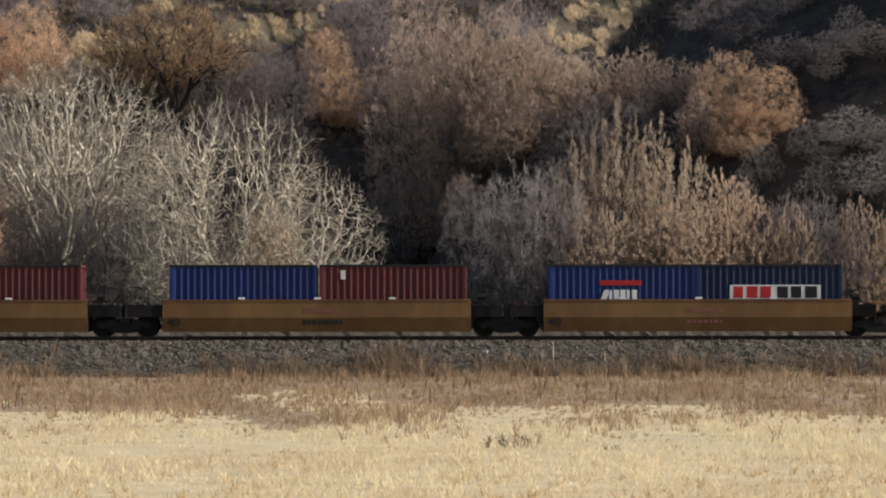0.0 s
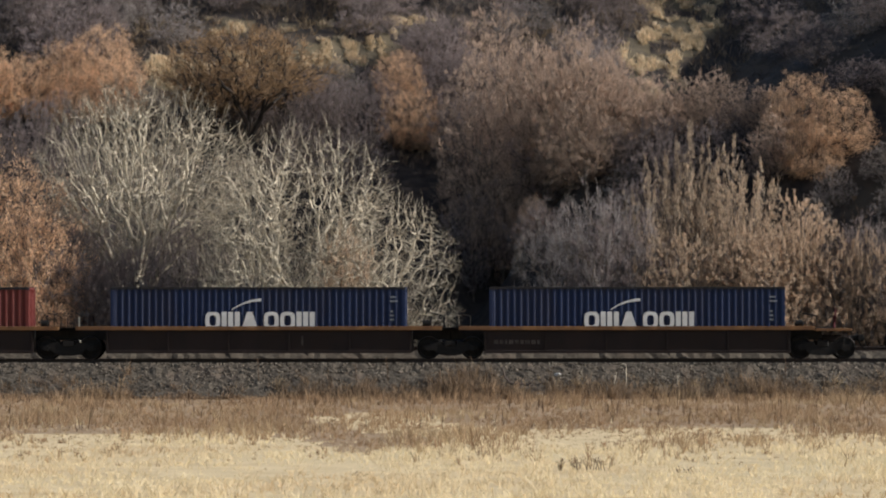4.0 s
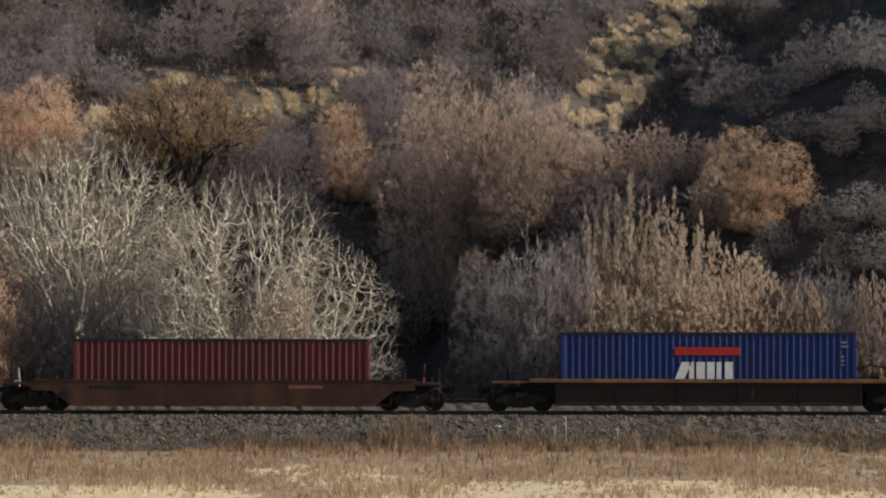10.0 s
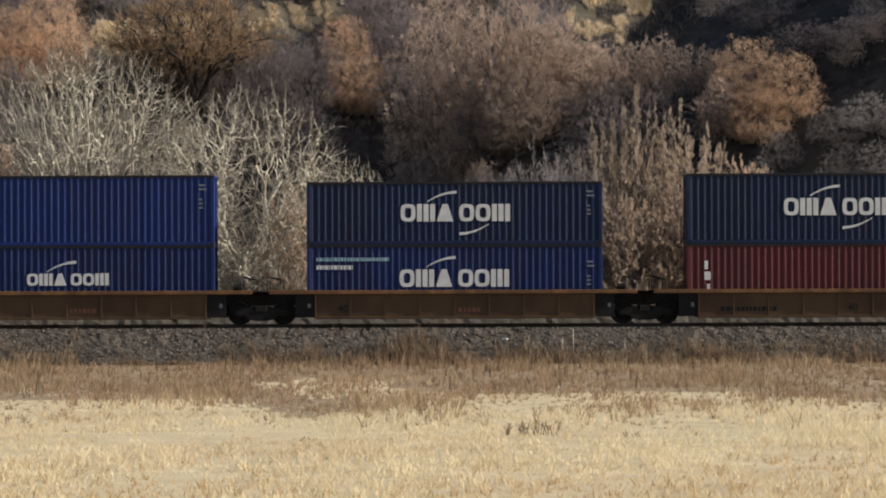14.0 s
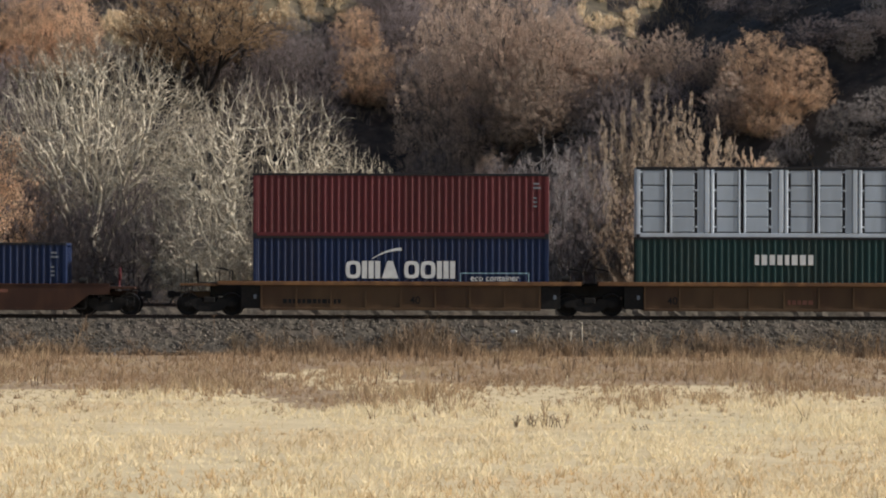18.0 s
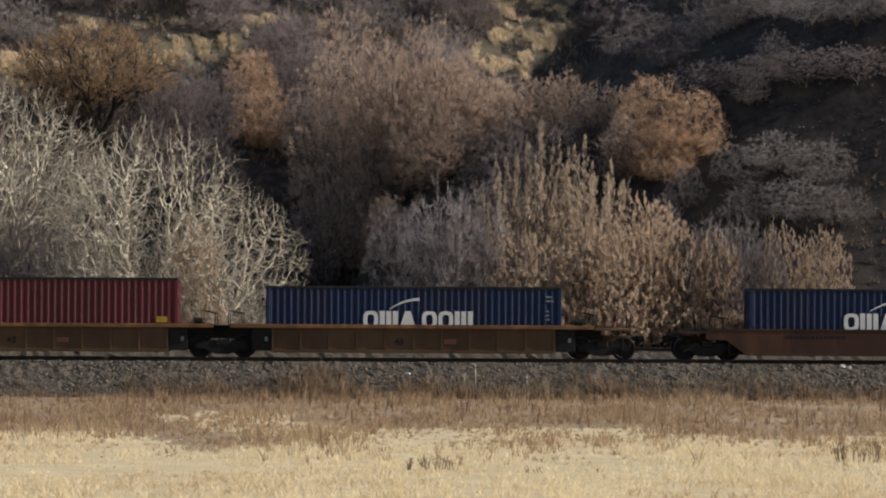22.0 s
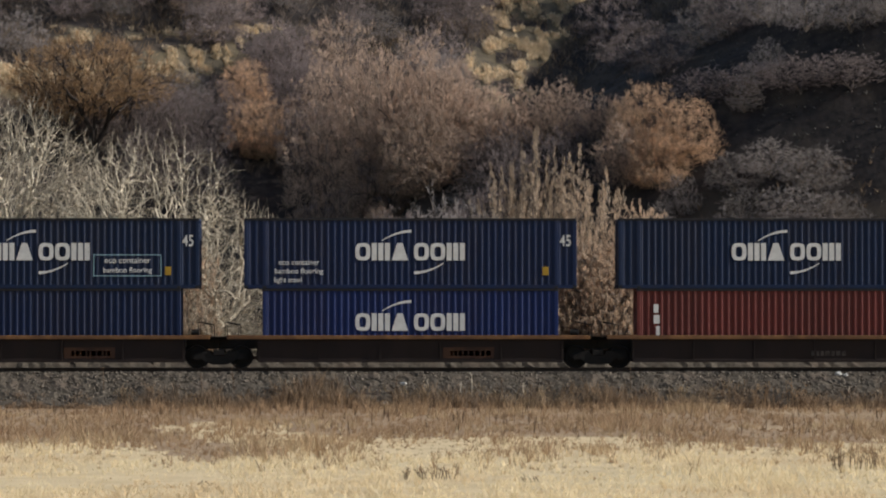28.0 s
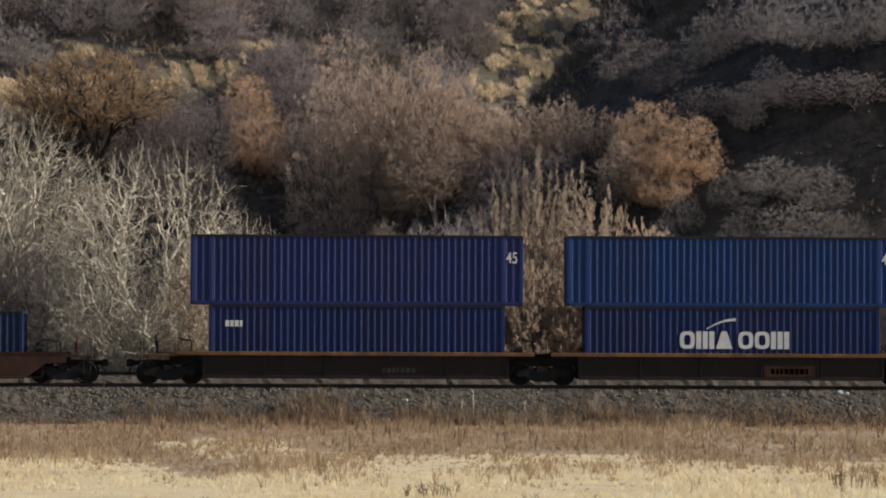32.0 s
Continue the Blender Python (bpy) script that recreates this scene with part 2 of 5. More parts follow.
def ground_z(x, y):
    if y > 8:
        z = hill_z(x, y) + (1.25 - 1.2) * step(14, 8, y)
        return z + 0.5 * noise.noise((x * 0.15, y * 0.15, 3.0)) * step(14, 24, y) + 0.18 * noise.noise((x * 0.6, y * 0.6, 1.0)) * step(12, 18, y)
    if y > -4.6:
        return 0.05 + 1.15 * step(-4.4, -1.5, y)
    z = 2.4 * step(-120, -180, y)
    return z + 0.05 + 0.10 * noise.noise((x * 0.08, y * 0.05, 7.0)) * step(-4.6, -9, y)


def sheet(xs, ys, height, name, mat):
    verts = [(x, y, height(x, y)) for y in ys for x in xs]
    w = len(xs)
    faces = [(j * w + i, j * w + i + 1, (j + 1) * w + i + 1, (j + 1) * w + i) for j in range(len(ys) - 1) for i in range(w - 1)]
    me = mesh_of(name, verts, faces, mat, True)
    return new(name, me)


def spread(lo, hi, fine_lo, fine_hi, fine, coarse):
    out = list(np.arange(lo, fine_lo, coarse)) + list(np.arange(fine_lo, fine_hi, fine)) + list(np.arange(fine_hi, hi + 1, coarse))
    return [float(v) for v in out]


gx = spread(-900, 900, -36, 36, 0.6, 48)
gy = spread(-900, 1500, -182, -20, 4.0, 60)
gy = [v for v in gy if v < -20] + [float(v) for v in np.arange(-20, 100, 0.6)] + [float(v) for v in np.arange(100, 1500, 60)]


def ground_all(x, y):
    if y > 100:
        return ground_z(x, 100) + (y - 100) * 0.05
    return ground_z(max(-60, min(60, x)), y)


ground = tagged(sheet(gx, gy, ground_all, "ground", M["field"]), "dry grass field and brown hillside soil darkened for shade under brush", "ground", kind="structure")
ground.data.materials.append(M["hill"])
ground.data.materials.append(M["hill_straw"])
ground.data.materials.append(M["field_brown"])


def open_grass(x, y):
    """Where the slope shows grass rather than shrubs."""
    u = x + 2.2 * noise.noise((x * 0.3, y * 0.3, 1.0)) + 1.0 * noise.noise((x * 0.9, y * 0.9, 2.0))
    v = y + 0.8 * noise.noise((x * 0.3, y * 0.3, 5.0)) + 0.6 * noise.noise((x * 0.9, y * 0.9, 6.0))
    rough = noise.noise((x * 0.7, y * 0.5, 8.0))
    band = -18.5 < u < -6 and abs(v - ledge_y(u)) < 0.9 and rough > -0.35
    upper = -17 < u < -2 and abs(v - (49.5 + 0.2 * (u + 14))) < 0.9 and rough > 0.0
    draw = 47 < v < 70 and abs(u - (7.0 + 0.36 * (v - 50))) < 1.9 and rough > -0.25
    low = 45 < v < 51 and abs(u - 6.0) < 1.2 and rough > 0.0
    return band or upper or draw or low


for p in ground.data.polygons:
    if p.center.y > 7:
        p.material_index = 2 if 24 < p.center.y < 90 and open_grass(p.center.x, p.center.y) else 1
    elif p.center.y > -48 + 26 * noise.noise((p.center.x * 0.12, p.center.y * 0.05, 27.0)):
        p.material_index = 3

SHOULDER = [(-4.3, 0.0), (-4.2, 0.16), (-1.75, 1.45), (1.75, 1.45), (2.2, 1.42), (2.9, 1.90), (6.4, 1.90), (8.2, 1.2), (8.2, 0.0)]


def make_ballast():
    xs = np.arange(-70, 70.1, 0.25)
    prof = []
    for (a, za), (b, zb) in zip(SHOULDER, SHOULDER[1:]):
        k = max(1, int(math.hypot(b - a, zb - za) / 0.25))
        prof += [(a + (b - a) * i / k, za + (zb - za) * i / k) for i in range(k)]
    prof.append(SHOULDER[-1])
    rng = np.random.default_rng(4)
    verts = [(float(x), y + float(rng.normal(0, 0.03)), z + float(rng.normal(0, 0.028)) - (0.02 if abs(y) < 1.6 or 3 < y < 6.3 else 0)) for x in xs for y, z in prof]
    w = len(prof)
    faces = [((i + 1) * w + j, (i + 1) * w + j + 1, i * w + j + 1, i * w + j) for i in range(len(xs) - 1) for j in range(w - 1)]
    return tagged(new("ballast_bed", mesh_of("ballast_bed", verts, faces, M["ballast"])), "grey crushed stone ballast bank", "track bed", kind="structure")


make_ballast()


def rail_profile(z):
    half = [(0.070, -0.17), (0.070, -0.155), (0.012, -0.13), (0.012, -0.045), (0.036, -0.035), (0.036, -0.006), (0.028, 0.0)]
    return [(x, z + h) for x, h in half] + [(-x, z + h) for x, h in reversed(half)]


def make_track(y, top, label):
    track = tagged(new("railway_track"), label, "railway track", "railway tracks", kind="structure")
    track.location = (0, y, 0)
    for side in (-0.755, 0.755):
        bm = bmesh.new()
        a = [bm.verts.new((-70, side + px, pz)) for px, pz in rail_profile(top)]
        b = [bm.verts.new((70, side + px, pz)) for px, pz in rail_profile(top)]
        for i in range(len(a)):
            bm.faces.new((a[i], b[i], b[(i + 1) % len(a)], a[(i + 1) % len(a)]))
        bmesh.ops.recalc_face_normals(bm, faces=bm.faces)
        rail = part("rail", bm, M["rail"], track, "rusty steel rail with polished head")
        rail.data.materials.append(M["railhead"])
        for p in rail.data.polygons:
            if p.normal.z > 0.9 and p.center.z > top - 0.01:
                p.material_index = 1
    tie = boxes((-0.115, 0.115, -1.3, 1.3, top - 0.34, top - 0.172), bevel=0.012)
    me = bpy.data.meshes.new("tie")
    tie.to_mesh(me)
    tie.free()
    me.materials.append(M["tie"])
    for i in range(-70, 71):
        under("tie", me, track, at=pose(i * 0.52, 0, 0))
    return track


make_track(0.0, RAIL, "railway track carrying the train on wooden ties")
make_track(4.6, 2.09, "empty second railway track behind the train")


# ---- the train ----
def travel(t):
    """Metres that the train has gone at t seconds."""
    return sum(c * (t / 32) ** (k + 1) for k, c in enumerate(TRAVEL))


TRAVEL = [370.7763, -35.2970, 58.9964, -52.1540, 17.4730]
ROLLING = []   # things and their place along the train
WHEELS = []


def keep(ob, s, z=0.0):
    ROLLING.append((ob, s, z))
    ob.matrix_basis = pose(s, 0, RAIL + z)
    return ob


def rounded_wheel():
    bm = bmesh.new()
    for side in (-1, 1):
        outline = [(0.0, 0.64), (0.10, 0.64), (0.12, 0.67), (0.36, 0.69), (0.40, 0.66), (0.457, 0.66), (0.46, 0.79), (0.40, 0.79), (0.36, 0.75), (0.13, 0.76), (0.12, 0.80), (0.0, 0.80)]
        outline[5] = (0.485, 0.70)
        rings = []
        for r, y in outline:
            rings.append([bm.verts.new((r * math.cos(a), side * y, r * math.sin(a))) for a in [k * math.tau / 24 for k in range(24)]] if r else [bm.verts.new((0, side * y, 0))])
        for a, b in zip(rings, rings[1:]):
            for k in range(24):
                va = a if len(a) == 1 else [a[k], a[(k + 1) % 24]]
                vb = b if len(b) == 1 else [b[(k + 1) % 24], b[k]]
                bm.faces.new([*va, *vb])
        for k in range(6):
            an = k * math.tau / 6
            box(bm, 0.22 * math.cos(an) - 0.03, 0.22 * math.cos(an) + 0.03, side * 0.76, side * 0.775, 0.22 * math.sin(an) - 0.03, 0.22 * math.sin(an) + 0.03)
    rod(bm, (0, -0.95, 0), (0, 0.95, 0), 0.08, 12)
    bmesh.ops.recalc_face_normals(bm, faces=bm.faces)
    me = bpy.data.meshes.new("wheelset")
    bm.to_mesh(me)
    bm.free()
    me.materials.append(M["iron"])
    me.materials.append(M["tread"])
    for p in me.polygons:
        c = p.center
        if 0.44 < math.hypot(c.x, c.z) < 0.48:
            p.material_index = 1
    return me


def bogie_frame():
    bm = bmesh.new()
    for y0, y1 in ((-1.05, -0.93), (0.93, 1.05)):
        pts = [(-1.12, 0.36), (-0.68, 0.36), (-0.55, 0.22), (-0.25, 0.14), (0.25, 0.14), (0.55, 0.22), (0.68, 0.36), (1.12, 0.36), (1.15, 0.56), (0.75, 0.66),
               (0.35, 0.72), (0.3, 0.58), (-0.3, 0.58), (-0.35, 0.72), (-0.75, 0.66), (-1.15, 0.56)]
        extrude_profile(bm, pts, y0, y1)
        for x in (-0.9, 0.9):
            rod(bm, (x, y0 - 0.06, 0.457), (x, y1 + 0.06, 0.457), 0.13, 12)
    box(bm, -0.24, 0.24, -1.08, 1.08, 0.50, 0.76, 0.03)
    me = bpy.data.meshes.new("bogie")
    bm.to_mesh(me)
    bm.free()
    me.materials.append(M["iron"])
    return me


def spring_mesh():
    bm = bmesh.new()
    for y in (0.0,):
        for x in (-0.13, 0.0, 0.13):
            rod(bm, (x, y, 0.18), (x, y, 0.56), 0.05, 8)
            for k in range(4):
                rod(bm, (x, y, 0.22 + k * 0.085), (x, y, 0.25 + k * 0.085), 0.065, 8)
    me = bpy.data.meshes.new("spring_nest")
    bm.to_mesh(me)
    bm.free()
    me.materials.append(M["iron"])
    return me


WHEEL, BOGIE, SPRINGS = rounded_wheel(), bogie_frame(), spring_mesh()


def add_bogie(car, x):
    b = under("bogie", BOGIE, car, "black cast steel bogie", pose(x, 0, 0))
    for dx in (-0.9, 0.9):
        w = under("wheelset", WHEEL, b, "dark steel wheelset", pose(dx, 0, 0.457))
        WHEELS.append((w, dx, x))
    for y in (-0.99, 0.99):
        under("spring_nest", SPRINGS, b, at=pose(0, y, 0))
    return b


def lettering(text, size, name="lettering"):
    cu = bpy.data.curves.new(name, "FONT")
    cu.body, cu.size, cu.extrude, cu.offset = text, size, 0.002, size * 0.008
    cu.align_x, cu.align_y = "CENTER", "BOTTOM_BASELINE"
    tmp = new("letters", cu)
    me = bpy.data.meshes.new_from_object(tmp.evaluated_get(bpy.context.evaluated_depsgraph_get()))
    bpy.data.objects.remove(tmp)
    me.materials.clear()
    return me


LETTERS = {}


def write(parent, text, size, x, y, z, mat, bold=1.0):
    key = (text, size, mat.name)
    if key not in LETTERS:
        LETTERS[key] = lettering(text, size)
        LETTERS[key].materials.append(mat)
    ob = under("lettering", LETTERS[key], parent, "", pose(x, y, z, 90, 0, 0))
    ob.scale = (bold, 1, 1)
    return ob


CARS = {
    # kind: side paint, sill paint, sill top, body half length, well half length, side bottom
    "deep_yellow": dict(side="well_yellow", sill="well_yellow", top=1.51, half=6.35, bottom=0.20),
    "dark": dict(side="well_dark", sill="sill_orange", top=1.35, half=6.3, bottom=0.26),
    "brown_single": dict(side="well_brown", sill="well_brown", top=1.27, half=6.9, bottom=0.22),
    "ribbed_yellow": dict(side="well_worn", sill="sill_orange", top=1.41, half=5.78, bottom=0.24),
    "thin_yellow": dict(side="well_worn", sill="sill_orange", top=1.39, half=5.85, bottom=0.24),
}


def well_car(kind, s, left, right, own_left, own_right, label, group, marks=()):
    """One platform. left, right: bogie centres along the train; own_*: this platform carries that bogie and ends in a coupler there."""
    c = CARS[kind]
    mid = s
    car = keep(tagged(new("well_car"), label, "freight car", group), mid)
    top, half, bot = c["top"], c["half"], c["bottom"]
    side, sill = M[c["side"]], M[c["sill"]]
    L, R = left - mid, right - mid
    for sgn in (-1, 1):
        ya, yb = sorted((sgn * 1.40, sgn * 1.46))
        if kind == "deep_yellow":
            bm = bmesh.new()
            extrude_profile(bm, [(-half, top - 0.02), (half, top - 0.02), (half, top - 0.72), (-half, top - 0.72)], ya, yb)
            panel = part("side_panel", bm, side, car)
            bm = bmesh.new()
            yo, yi = sgn * 1.45, sgn * 1.24
            a = [bm.verts.new(p) for p in ((-half, yo, top - 0.722), (half, yo, top - 0.722), (half, yi, bot), (-half, yi, bot))]
            b = [bm.verts.new(p) for p in ((-half, yo - sgn * 0.06, top - 0.722), (half, yo - sgn * 0.06, top - 0.722), (half, yi - sgn * 0.06, bot), (-half, yi - sgn * 0.06, bot))]
            for i, j in ((0, 1), (1, 2), (2, 3), (3, 0)):
                bm.faces.new((a[i], a[j], b[j], b[i]))
            bm.faces.new(a)
            bm.faces.new(b[::-1])
            bmesh.ops.recalc_face_normals(bm, faces=bm.faces)
            part("lower_side_panel", bm, side, car)
            part("side_sill", boxes((-half, half, min(sgn * 1.38, sgn * 1.485), max(sgn * 1.38, sgn * 1.485), top - 0.02, top + 0.02), bevel=0.008), sill, car)
        elif kind == "brown_single":
            bm = bmesh.new()
            extrude_profile(bm, [(-half - 1.0, top - 0.03), (half + 1.0, top - 0.03), (half + 1.0, top - 0.42), (half + 0.15, top - 0.45), (half - 0.65, bot), (-half + 0.65, bot),
                                 (-half - 0.15, top - 0.45), (-half - 1.0, top - 0.42)], ya, yb)
            part("side_panel", bm, side, car)
            part("side_sill", boxes((-half - 1.0, half + 1.0, min(sgn * 1.38, sgn * 1.49), max(sgn * 1.38, sgn * 1.49), top - 0.03, top + 0.02), bevel=0.008), sill, car)
            part("lower_chord", boxes((-half + 0.7, half - 0.7, min(sgn * 1.36, sgn * 1.5), max(sgn * 1.36, sgn * 1.5), bot - 0.03, bot + 0.06), bevel=0.01), side, car)
        else:
            yp, yq = sorted((sgn * 1.30, sgn * 1.35))
            part("side_panel", boxes((-half, half, yp, yq, bot, top - 0.16)), side, car)
            part("side_sill", boxes((L + 0.35, R - 0.35, min(sgn * 1.30, sgn * 1.50), max(sgn * 1.30, sgn * 1.50), top - 0.16, top), bevel=0.012), sill, car, "rusty orange top sill")
            part("lower_chord", boxes((-half, half, min(sgn * 1.29, sgn * 1.42), max(sgn * 1.29, sgn * 1.42), bot - 0.02, bot + 0.09), bevel=0.01), side, car)
            if kind != "dark":
                for e in (-1, 1):
                    a, b = sorted((e * (half + 0.003), e * (half + 0.8)))
                    part("end_box", boxes((a, b, yp, yq, bot + 0.05, top - 0.162), bevel=0.01), M["iron"], car, "black end plate")
                    part("marking", boxes(((a + b) / 2 + 0.12, (a + b) / 2 + 0.24, sgn * 1.356 - 0.004, sgn * 1.356 + 0.004, bot + 0.45, bot + 0.62)), M["code"], car)
            n = {"dark": 5, "ribbed_yellow": 8, "thin_yellow": 10}[kind]
            me = None
            for k in range(n + 1):
                x = -half + 0.05 + (2 * half - 0.1) * k / n
                if me is None:
                    bm = boxes((-0.035, 0.035, min(sgn * 1.352, sgn * 1.42), max(sgn * 1.352, sgn * 1.42), bot + 0.09, top - 0.162))
                    rib = part("rib", bm, side, car, at=pose(x, 0, 0))
                    me = rib.data
                else:
                    under("rib", me, car, at=pose(x, 0, 0))
    if kind == "deep_yellow":
        for x in (-3.1, 0.03, 3.1):
            part("stop_block", boxes((x - 0.14, x + 0.14, -1.5, -1.40, top + 0.021, top + 0.11), bevel=0.01), M["white"], car, "small white block")
    # floor of the well and the two bulkheads
    part("well_floor", boxes((-half, half, -1.24, 1.24, bot, bot + 0.06)), M["iron"], car)
    for sgn in (-1, 1):
        part("bulkhead", boxes((sgn * half - 0.04, sgn * half + 0.04, -1.24, 1.24, bot + 0.06, top - 0.1)), M["iron"], car)
    for end, at, own in ((-1, L, own_left), (1, R, own_right)):
        if kind in ("deep_yellow",):
            bm = boxes((min(end * half, at - end * 0.12), max(end * half, at - end * 0.12), -1.2, 1.2, 0.80, 1.32), bevel=0.03)
            part("end_platform", bm, M["iron"], car, "black steel end structure")
            bm = boxes(*[(at - end * (0.4 + 0.45 * k) - 0.03, at - end * (0.4 + 0.45 * k) + 0.03, -1.25, 1.25, 1.32, 1.40) for k in range(2)])
            part("walkway_grating", bm, M["well_yellow"], car)
        else:
            bm = boxes((min(end * half, at), max(end * half, at), -0.55, 0.55, 0.78, top - 0.06), (at - 0.5, at + 0.5, -1.25, 1.25, top - 0.16, top - 0.06), bevel=0.02)
            part("end_platform", bm, M["iron"], car)
        x = at - end * 0.55
        for yy in (-1.35, 1.35):
            bm = bmesh.new()
            for dx in (-0.28, 0.28):
                rod(bm, (x + dx, yy, top - 0.1), (x + dx, yy, top + 0.42), 0.018, 6)
            rod(bm, (x - 0.28, yy, top + 0.55), (x + 0.28, yy, top + 0.42), 0.018, 6)
            part("handrail", bm, M["iron"], car)
        if own:
            tip = at + end * 1.75
            bm = boxes((min(at, tip - end * 0.55), max(at, tip - end * 0.55), -0.28, 0.28, 0.70, 0.98), bevel=0.03)
            part("draft_sill", bm, side if kind != "deep_yellow" else M["iron"], car)
            bm = boxes((min(tip - end * 0.6, tip), max(tip - end * 0.6, tip), -0.09, 0.09, 0.76, 0.96), (tip - end * 0.1 - 0.14, tip - end * 0.1 + 0.14, -0.17, 0.17, 0.70, 1.0), bevel=0.03)
            part("coupler", bm, M["iron"], car, "black knuckle coupler")
            bm = bmesh.new()
            rod(bm, (tip - end * 0.2, -0.35, 0.7), (tip - end * 0.02, -0.3, 0.42), 0.03, 6)
            rod(bm, (tip - end * 0.02, -0.3, 0.42), (tip + end * 0.15, -0.25, 0.40), 0.03, 6)
            part("air_hose", bm, M["black"], car)
            part("end_deck", boxes((min(at - end * 0.3, at + end * 1.2), max(at - end * 0.3, at + end * 1.2), -1.35, 1.35, top - 0.2, top - 0.1), bevel=0.01), sill, car)
            wheel = bmesh.new()
            bmesh.ops.create_cone(wheel, segments=16, radius1=0.27, radius2=0.27, depth=0.05, cap_ends=True, matrix=pose(at + end * 0.55, -0.7, top + 0.42, 0, 90, 0))
            rod(wheel, (at + end * 0.5, -0.7, top - 0.1), (at + end * 0.5, -0.7, top + 0.42), 0.05, 6)
            part("hand_brake_wheel", wheel, M["dkred"] if end > 0 else M["iron"], car)
            for yy in (-1.3, 1.3):
                bm = bmesh.new()
                for k in range(2):
                    rod(bm, (at + end * (0.85 + 0.3 * k), yy, top - 0.85), (at + end * (0.85 + 0.3 * k), yy, top + (0.5 if k else 0.1)), 0.016, 6)
                for k in range(3):
                    rod(bm, (at + end * 0.85, yy, top - 0.8 + 0.28 * k), (at + end * 1.15, yy, top - 0.8 + 0.28 * k), 0.014, 6)
                part("ladder", bm, M["iron"], car)
        if own or end > 0:
            add_bogie(car, at)
    bm = bmesh.new()
    rod(bm, (R - 1.15, -0.9, top + 0.12), (R - 0.8, -0.9, top + 0.12), 0.13, 10)
    box(bm, R - 1.3, R - 0.7, -1.05, -0.75, top - 0.12, top + 0.0)
    part("brake_reservoir", bm, M["iron"], car)
    for row in marks:
        what, x, z, w, h, mat = row
        y = -1.465 if kind in ("deep_yellow", "brown_single") else -1.356
        if what == "bar":
            part("marking", boxes((x - w / 2, x + w / 2, y - 0.004, y, z, z + h)), M[mat], car)
        elif what == "bars":
            rngm = random.Random(int(abs(s) * 10))
            xx, rows = x - w / 2, []
            while xx < x + w / 2:
                ww = rngm.uniform(0.09, 0.2)
                rows.append((xx, xx + ww, y - 0.004, y, z, z + h))
                xx += ww + 0.06
            for r in rows:
                part("marking", boxes(r), M[mat], car)
        else:
            write(car, what, h * 1.35, x, y - 0.003, z, M[mat])
    return car


def corrugated(bm, x0, x1, z0, z1, y, out, pitch=0.278, deep=0.065):
    """A trapezoidal sheet in the plane y, whose recesses go inwards; out: +1 or -1."""
    n = max(1, round((x1 - x0) / pitch))
    p = (x1 - x0) / n
    prof = []
    for k in range(n):
        a = x0 + k * p
        prof += [(a, 0.0), (a + 0.22 * p, 0.0), (a + 0.50 * p, deep), (a + 0.72 * p, deep)]
    prof.append((x1, 0.0))
    lo = [bm.verts.new((x, y - out * d, z0)) for x, d in prof]
    hi = [bm.verts.new((x, y - out * d, z1)) for x, d in prof]
    for i in range(len(prof) - 1):
        f = (lo[i], lo[i + 1], hi[i + 1], hi[i])
        bm.faces.new(f if out < 0 else f[::-1])


BOXES = {}


